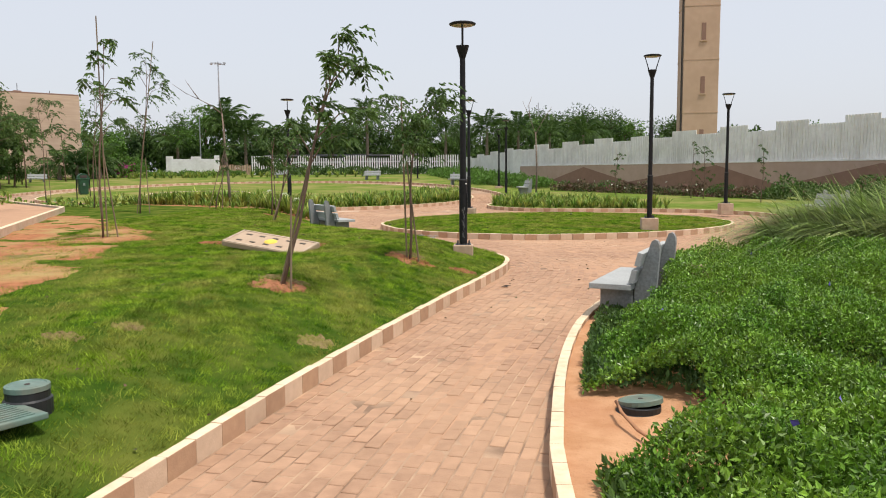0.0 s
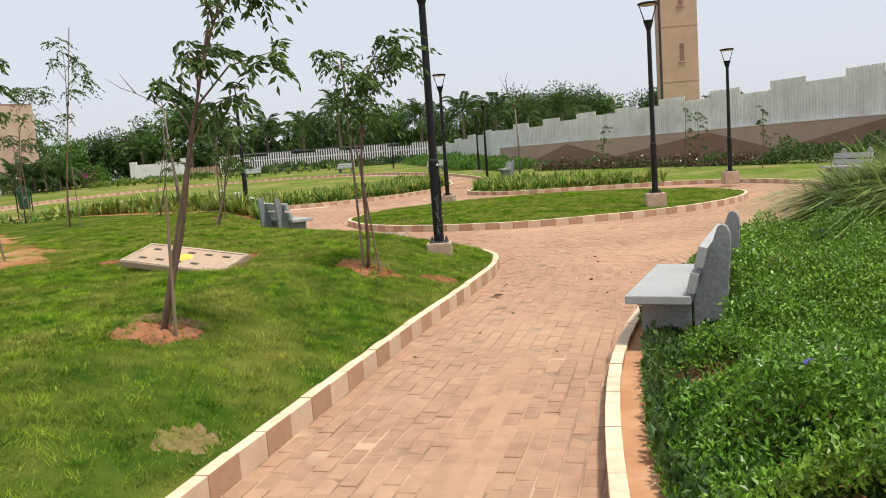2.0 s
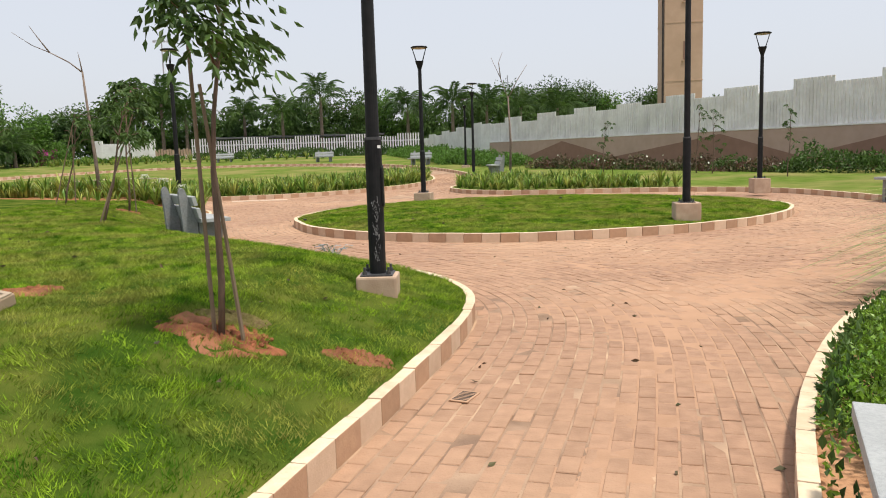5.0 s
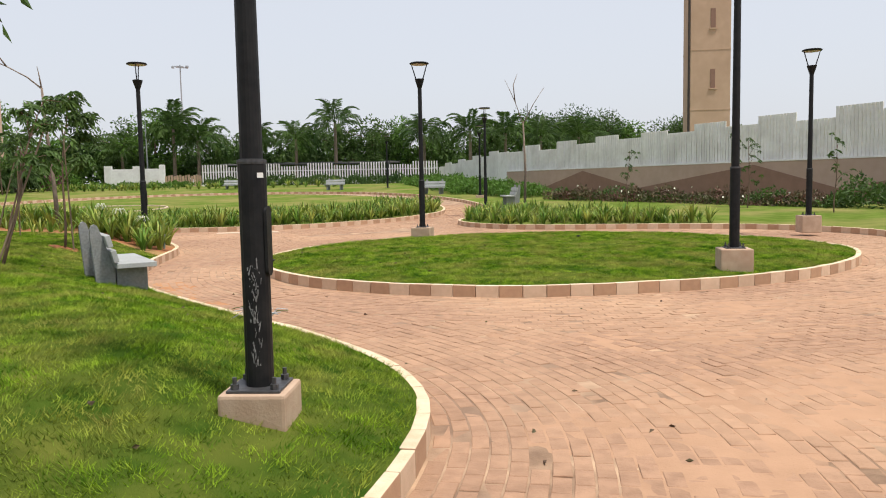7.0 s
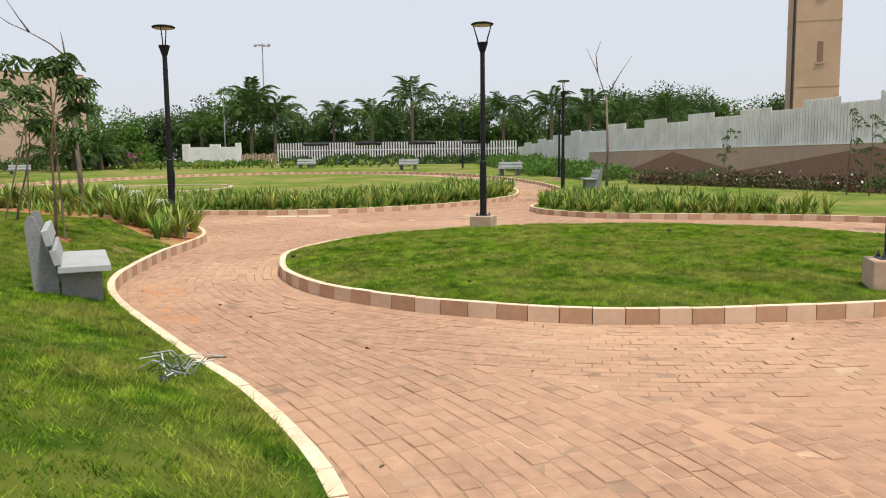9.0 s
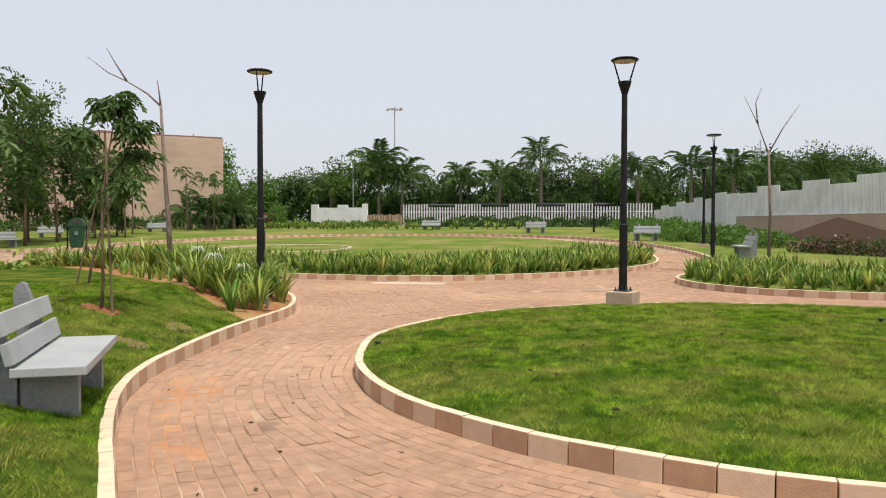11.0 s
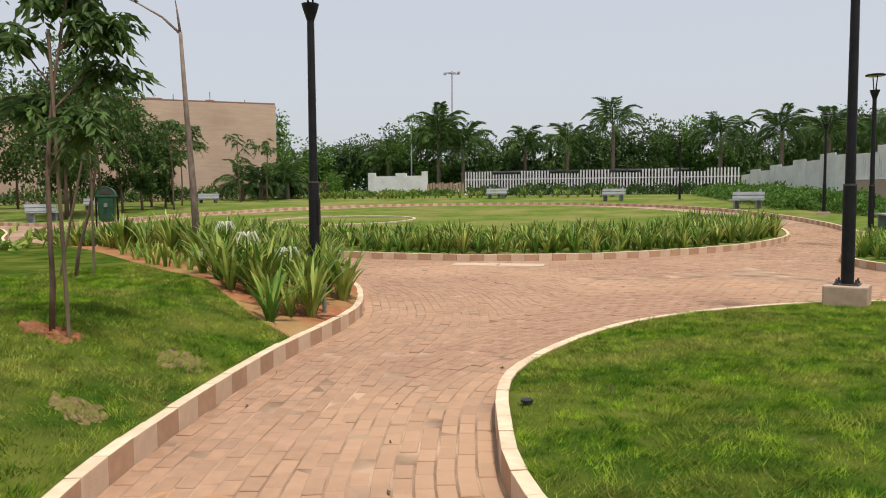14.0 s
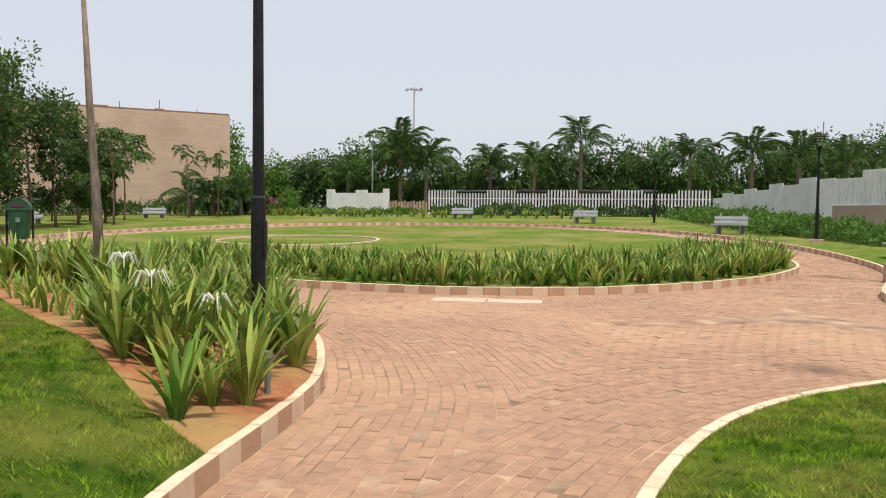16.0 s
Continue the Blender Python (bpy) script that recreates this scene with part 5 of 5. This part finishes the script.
# fallen sign board on the lawn
zs = lawn_z(-2.85, 12.3)
board = thing("sign_board", -2.85, 12.3, zs + 0.06, "tan sign board with a yellow emblem lying on the grass", "sign", -32)
part("panel", boxed(1.44, 0.6, 0.08, 0, 0, 0, 0.01), M_SIGN, board)
for sx, sy, lx, ly in ((0, 0.27, 1.43, 0.035), (0, -0.27, 1.43, 0.035), (0.698, 0, 0.035, 0.505), (-0.698, 0, 0.035, 0.505)):
    part("border", boxed(lx, ly, 0.012, sx, sy, 0.078, 0.003), M_SIGNRIM, board)
part("emblem", lathe([(0.11, 0.078), (0.1, 0.086)], 10), M_YELLOW, board, "yellow painted emblem")
for i in range(9):
    part("letter_bar", boxed(0.1, 0.04, 0.008, -0.5 + 0.25 * (i % 5), 0.14 if i < 5 else -0.14, 0.078), M_INK, board, "dark unreadable lettering")
board.matrix_basis = pose(-2.75, 12.05, zs + 0.05, 13, 7, -22)
soil_patch(-3.95, 13.2, 0.3, 33)
soil_patch(-2.2, 12.7, 0.26, 34)

# irrigation boxes
def valve_box(x, y, z, label, r=0.17, tilt=0, lid_shift=0.0):
    v = thing("valve_box", x, y, z, label, "valve box", 30 * x)
    part("body", lathe([(r * 1.08, -0.1), (r * 1.08, 0.06), (r * 0.98, 0.07), (r * 0.98, 0.11), (r * 0.9, 0.115)], 24), M_RUBBER, v)
    lid = part("lid", lathe([(r, 0), (r, 0.03), (r * 0.85, 0.037), (r * 0.8, 0.03), (0.01, 0.03)], 24), M_LID, v, "grey-green plastic lid")
    lid.matrix_basis = pose(lid_shift, 0, 0.115, tilt, 0, 0)
    # a raised dark disc paints the shade of the finger hole
    part("finger_hole", lathe([(0.018, 0.031), (0.016, 0.034)], 10), M_SHADE, lid)
    return v


valve_box(-2.5, 4.36, lawn_z(-2.5, 4.36), "round green irrigation valve box in the lawn", 0.125)
valve_box(1.3, 5.0, 0.05, "round valve box with its lid ajar in red soil", 0.15, -9, 0.02)
valve_box(1.6, 4.45, 0.07, "round valve box half hidden by shrubs", 0.115, 3)
valve_box(1.4, 4.36, 0.07, "round valve box half hidden by shrubs", 0.115, 3)
lid = thing("box_lid", -2.58, 3.95, lawn_z(-2.58, 3.95) + 0.03, "loose rectangular grey-green plastic lid on the grass", "lid", 55)
part("plate", boxed(0.62, 0.4, 0.035, 0, 0, 0, 0.008), M_LID, lid)
for i in range(9):
    part("rib", boxed(0.5, 0.012, 0.006, 0, -0.16 + 0.04 * i, 0.035), M_LID, lid)
hose = thing("hose", 1.12, 4.85, 0.15, "thin orange irrigation pipe on red soil", "hose")
part("pipe", tube(bmesh.new(), [(0, 0.05, 0.06), (-0.01, -0.15, 0.05), (0.03, -0.4, 0.02), (0.1, -0.65, 0.02), (0.2, -0.85, 0.0)], 0.012, 8), M_HOSE, hose, smooth=True)

# concrete stump behind the first bench
stump = thing("broken_post", 3.05, 9.55, 0.3, "broken concrete marker post among shrubs", "post", -25)
part("arm", boxed(0.62, 0.1, 0.14, -0.05, 0, 0.12, 0.012), M_PLINTH, stump)
part("end", boxed(0.13, 0.16, 0.3, 0.28, 0, -0.1, 0.015), M_PEAK, stump, "dark broken end")

# heap of cut wires at the lawn's edge
wires = thing("wire_tangle", -0.36, 16.5, lawn_z(-0.36, 16.5), "tangle of grey wires and cut stems on the grass", "wires")
wr = random.Random(4)
for i in range(26):
    p = Vector((wr.uniform(-0.08, 0.08), wr.uniform(-0.1, 0.1), 0.03))
    e = p + Vector((wr.uniform(-0.22, 0.22), wr.uniform(-0.2, 0.2), wr.uniform(0.0, 0.12)))
    part("wire", tube(bmesh.new(), [p, (p + e) / 2 + Vector((0, 0, wr.uniform(0.02, 0.08))), e], 0.0045, 5), M_MAST if i % 3 else M_LEAF, wires)
part("knob", lathe([(0.012, 0), (0.03, 0.015), (0.034, 0.035), (0.02, 0.06), (0.004, 0.065)], 12), M_RUBBER, wires, "black plastic knob", True).location = (0.0, -0.22, 0.01)
# drain grate in the paving
grate = thing("drain_grate", 0.93, 11.42, 0.004, "small slotted drain grate set in the paving", "drain", 62)
part("plate", boxed(0.2, 0.12, 0.008, 0, 0, 0, 0.002), M_TAN, grate)
# dark bars on the plate paint the shade in its slots
for i in range(7):
    part("slot_shade", boxed(0.009, 0.095, 0.003, -0.075 + 0.025 * i, 0, 0.0075), M_SHADE, grate)
# concrete covers in the plaza
for x, y, turn, n in ((-4.65, 33.95, 8, 2), (1.55, 36.6, 2, 1)):
    cover_t = thing("cover_slab", x, y, 0.002, "pale concrete cover slab set flush in the paving", "cover slab", turn, "cover slabs")
    for i in range(n):
        part("slab", boxed(0.94, 0.55, 0.03, (i - (n - 1) / 2) * 0.96, 0, -0.012, 0.004), M_SLAB, cover_t)
        # a dark disc on the slab paints the lifting hole's shade
        part("lifting_hole", lathe([(0.03, 0.0185), (0.028, 0.0215)], 10), M_SHADE, cover_t)
# bed spikes and small garden lights
for x, y, h in ((-4.72, 25.25, 0.14), (-4.5, 25.95, 0.26)):
    s = thing("irrigation_riser", x, y, lawn_z(x, y), "short grey irrigation riser in red soil", "irrigation riser")
    part("pipe", lathe([(0.022, -0.05), (0.022, h), (0.034, h), (0.034, h + 0.05), (0.02, h + 0.055)], 12), M_LID, s)
for x, y in ((-1.6, 23.1), (4.4, 26.2)):
    s = thing("sprinkler_head", x, y, 0.14 if x < 0 else 0.24, "small black sprinkler head in the grass", "sprinkler")
    part("cap", lathe([(0.025, -0.04), (0.025, 0.02), (0.04, 0.025), (0.04, 0.04), (0.015, 0.045)], 14), M_RUBBER, s)
# dry leaves blown over the grass and paving
rng = np.random.default_rng(77)
D = np.stack([rng.uniform(-5, 4, 170), rng.uniform(3, 25, 170)], 1)
on_lawn = inside(D, lawn_poly)
D, on_lawn = D[~inside(D, right_poly) & ~inside(D, bed_poly)], on_lawn[~inside(D, right_poly) & ~inside(D, bed_poly)]
zd = np.where(on_lawn, h_left(D) + 0.03, np.where(inside(D, disc_in), 0.27, 0.008))
W = rng.normal(size=(len(D), 3)) * [1, 1, 0.15]
V, F = leaf_arrays(np.column_stack([D, zd]), W, rng.uniform(0.03, 0.065, len(D)), 0.5, rng)
tagged(part("dry_leaf_litter", arrays("dry_leaf_litter", V, F, M_RUST), None), "scattered dry brown leaves", "leaf litter", kind="stuff")
# pale worn ring marked in the oval lawn
ring_mark = thing("lawn_ring_mark", -15.3, 48.2, gz(-15.3, 48.2) + KH - 0.02, "thin pale ring edging set in the oval lawn", "edging", kind="structure")
part("edging", lathe([(3.02, -0.1), (3.02, 0.045), (3.04, 0.05), (3.13, 0.05), (3.15, 0.045), (3.15, -0.1)], 48, False), M_SLAB, ring_mark).matrix_basis = pose(0, 0, 0, 1.7, 0, 0)
# orange sand washed over the paving by the bench
drift_poly = spline([(-1.5, 18.75), (-1.35, 19.2), (-2.0, 20.0), (-2.25, 20.9), (-2.75, 21.6), (-3.1, 21.5), (-2.95, 20.9), (-2.5, 20.2), (-1.9, 19.3)], 0.12, True)
drift_z = lambda P: -0.003 + 0.006 * np.array([noise.noise(Vector((a * 7, b * 7, 2.0))) for a, b in P]) + np.minimum(0.012 * dist_to(P, drift_poly), 0.003)
filled("sand_drift", drift_poly, drift_z, M_DRY, 0.05, "orange sand washed over the paving", "sand", "stuff")
# a thin film of orange sand trodden over the middle of the paving
film_poly = np.vstack([offset(LEFT, -0.5)[(LEFT[:, 1] > 4.6) & (LEFT[:, 1] < 13.4)], [(2.0, 15.4), (1.6, 17.6), (3.4, 18.5), (6.2, 18.7), (8.8, 20.2), (11.5, 21.4), (13.5, 19.4)],
                       offset(RIGHT, 0.1)[(RIGHT[:, 1] > 4.6) & (RIGHT[:, 0] < 13)][::-1]])


def film_height(P):
    n = np.array([0.9 * noise.noise(Vector((a * 0.55, b * 0.55, 8.0))) + 0.55 * noise.noise(Vector((a * 1.9, b * 1.9, 4.0))) + 0.45 * noise.noise(Vector((a * 7, b * 7, 6.0))) for a, b in P])
    rim = np.clip(dist_to(P, film_poly[::2]) / 1.2, 0, 1)
    return -0.0105 + 0.0152 * rim + 0.0066 * n - 0.0075 * np.clip((P[:, 1] - 12.5) / 3, 0, 1)


filled("sand_film", film_poly, film_height, M_FILM, 0.07, "thin film of orange sand trodden into the paving", "sand", "stuff")
# light mast and thin poles beyond the fence
mast = thing("light_mast", -35.9, 126, 1.2, "tall thin floodlight mast far off", "mast")
part("pole", tube(bmesh.new(), [(0, 0, 0), (0, 0, 18.4)], [0.16, 0.09], 8), M_MAST, mast)
part("crossarm", boxed(2.3, 0.12, 0.12, 0, 0, 18.0, turn=Matrix.Rotation(radians(9), 4, "Y")), M_MAST, mast)
for i in range(4):
    part("floodlight", boxed(0.42, 0.3, 0.28, -1.05 + 0.7 * i, -0.1, 17.9 + 0.08 * (i % 2), 0.03), M_MAST, mast)
for x, y, h in ((-26.8, 86, 6.8), (12.0, 96, 8.9), (-40, 82, 6)):
    pole = thing("pole", x, y, 1.2, "thin pale pole behind the boundary fence", "pole")
    part("shaft", tube(bmesh.new(), [(0, 0, 0), (0, 0, h)], [0.08, 0.05], 8), M_MAST, pole)
# side path with its kerb
side = thing("kerb_side", 0, 0, 0, "pale kerb of a side path on red earth", "kerb", kind="structure")
SIDE = np.array([(-19.0, 32.6), (-12.3, 24.8), (-8.5, 14.4), (-7.6, 10.5)])
for a, b in zip(SIDE, SIDE[1:]):
    n = int(run(a, b)[0] / 0.5)
    for i in range(n):
        p = a + (b - a) * (i + 0.5) / n
        ob = part("kerb_block", KERB[0], None, side)
        ob.matrix_basis = pose(p[0], p[1], lawn_z(*p) + 0.02, 0, 0, run(a, b)[1]) @ Matrix.Diagonal((1.65, 1.3, 1, 1))
earth_poly = spline([(-11.6, 23.8), (-7.9, 19.6), (-5.7, 16.4), (-4.9, 14.6), (-5.2, 13.2), (-4.6, 12.0), (-4.5, 10.4), (-3.8, 9.2), (-3.95, 7.6), (-3.5, 6.6), (-3.4, 5.2), (-4.5, 3.4), (-9, 3), (-13, 12), (-14, 20)], 0.3, True)
def worn_height(P):
    n = np.array([noise.noise(Vector((a * 1.1, b * 1.1, 5.0))) + 0.7 * noise.noise(Vector((a * 3.3, b * 3.3, 1.0))) for a, b in P])
    return h_left(P) - 0.03 + np.minimum(0.045 * dist_to(P, earth_poly), 0.04) + 0.035 * n


earth = filled("bare_earth", earth_poly, worn_height, M_EARTH, 0.16, "bare red earth where the lawn is worn", "bare earth")
side_poly = np.array([(-19.2, 32.4), (-12.5, 24.75), (-8.7, 14.4), (-7.8, 10.5), (-14, 9), (-30, 20), (-30, 31)])
filled("side_path", side_poly, lambda P: h_left(P) + 0.12, M_FILM, 1.0, "pale paved side path", "path")

# ---- paving ----
PAV_L, PAV_W = 0.2, 0.11
BRICK = boxed(PAV_L - 0.008, PAV_W - 0.011, 0.03, 0, 0, -0.03)
bmesh.ops.bevel(BRICK, geom=[e for e in BRICK.edges if all(v.co.z > -0.01 for v in e.verts)], offset=0.004, segments=1, affect="EDGES")
bmesh.ops.delete(BRICK, geom=[f for f in BRICK.faces if f.normal.z < -0.9], context="FACES_ONLY")
BRICK.normal_update()
BRICK_ME = bpy.data.meshes.new("paver")
BRICK.to_mesh(BRICK_ME)
BRICK.free()
BRICK_ME.materials.append(M_PAVER1)
bv = np.array([v.co[:] for v in BRICK_ME.vertices])
bf = [tuple(p.vertices) for p in BRICK_ME.polygons]


def rows_along(curve, side, closed, count):
    """Brick centres and headings in courses beside a curve."""
    out = []
    for k in range(count):
        line = offset(curve, side * (PAV_W * (k + 0.5) + 0.015), closed)
        if closed:
            line = np.vstack([line, line[:1]])
        s = np.concatenate([[0], np.cumsum(np.hypot(*np.diff(line, axis=0).T))])
        q = np.arange(PAV_L * (0.25 + 0.5 * (k % 2)), s[-1], PAV_L)
        x, y = np.interp(q, s, line[:, 0]), np.interp(q, s, line[:, 1])
        x2, y2 = np.interp(q + 0.05, s, line[:, 0]), np.interp(q + 0.05, s, line[:, 1])
        out.append(np.column_stack([x, y, np.arctan2(y2 - y, x2 - x), np.full(len(q), PAV_W * (k + 0.5))]))
    return np.vstack(out)


def paving():
    fam = [rows_along(LEFT, -1, False, 38), rows_along(DISC, -1, True, 38), rows_along(RING, -1, True, 31), rows_along(OUTER, 1, False, 18)]
    curves = [LEFT, DISC, RING, OUTER]
    got = []
    for i, B in enumerate(fam):
        P = B[:, :2]
        ok = (P[:, 1] > -2) & (P[:, 1] < 49) & (P[:, 0] > -22) & (P[:, 0] < 17)
        for poly in (lawn_poly, bed_poly, right_poly, disc_in, ring_in, outer_poly):
            ok &= ~inside(P, poly)
        B = B[ok]
        P = B[:, :2]
        d = [dist_to(P, c) for c in curves]
        bias = (0.0, 0.0, 0.3, 0.9)
        best = np.argmin(np.stack([dd + bb for dd, bb in zip(d, bias)]), 0)
        B = B[(best == i) & (d[i] > 0.045) & (np.abs(d[i] - B[:, 3]) < 0.075)]
        got.append(B)
    return np.vstack(got)


BR = paving()
near = (BR[:, 1] > 20.6) & (BR[:, 1] < 25.5) & (BR[:, 0] < -0.5) & (BR[:, 0] > -3.9)
order = np.argsort(np.hypot(BR[:, 0] + 2.4, BR[:, 1] - 22.6) + 99 * ~near)[:300]
single = np.zeros(len(BR), bool)
single[order] = True
prng = np.random.default_rng(12)
paved = thing("pavement", 0, 0, 0, "worn orange clay paving with sandy joints", "paving", kind="structure")
VV, FQ, k = [], [], 0
for x, y, a, _ in BR[~single]:
    c, s = math.cos(a), math.sin(a)
    z = gz(x, y) + prng.normal(0, 0.0022)
    tx, ty = prng.normal(0, 0.012, 2)
    VV.append(np.column_stack([x + bv[:, 0] * c - bv[:, 1] * s, y + bv[:, 0] * s + bv[:, 1] * c, z + bv[:, 2] + bv[:, 0] * tx + bv[:, 1] * ty]))
    FQ += [tuple(q + k for q in f) for f in bf]
    k += len(bv)
me = bpy.data.meshes.new("pavers")
me.from_pydata(np.vstack(VV).tolist(), [], FQ)
me.materials.append(M_PAVER)
tagged(part("pavers", me, None, paved), "", "", kind="stuff")
for x, y, a, _ in BR[single]:
    ob = part("paver", BRICK_ME, None, paved)
    ob.matrix_basis = pose(x, y, gz(x, y) + prng.normal(0, 0.0022), prng.normal(0, 0.7), prng.normal(0, 0.7), math.degrees(a))
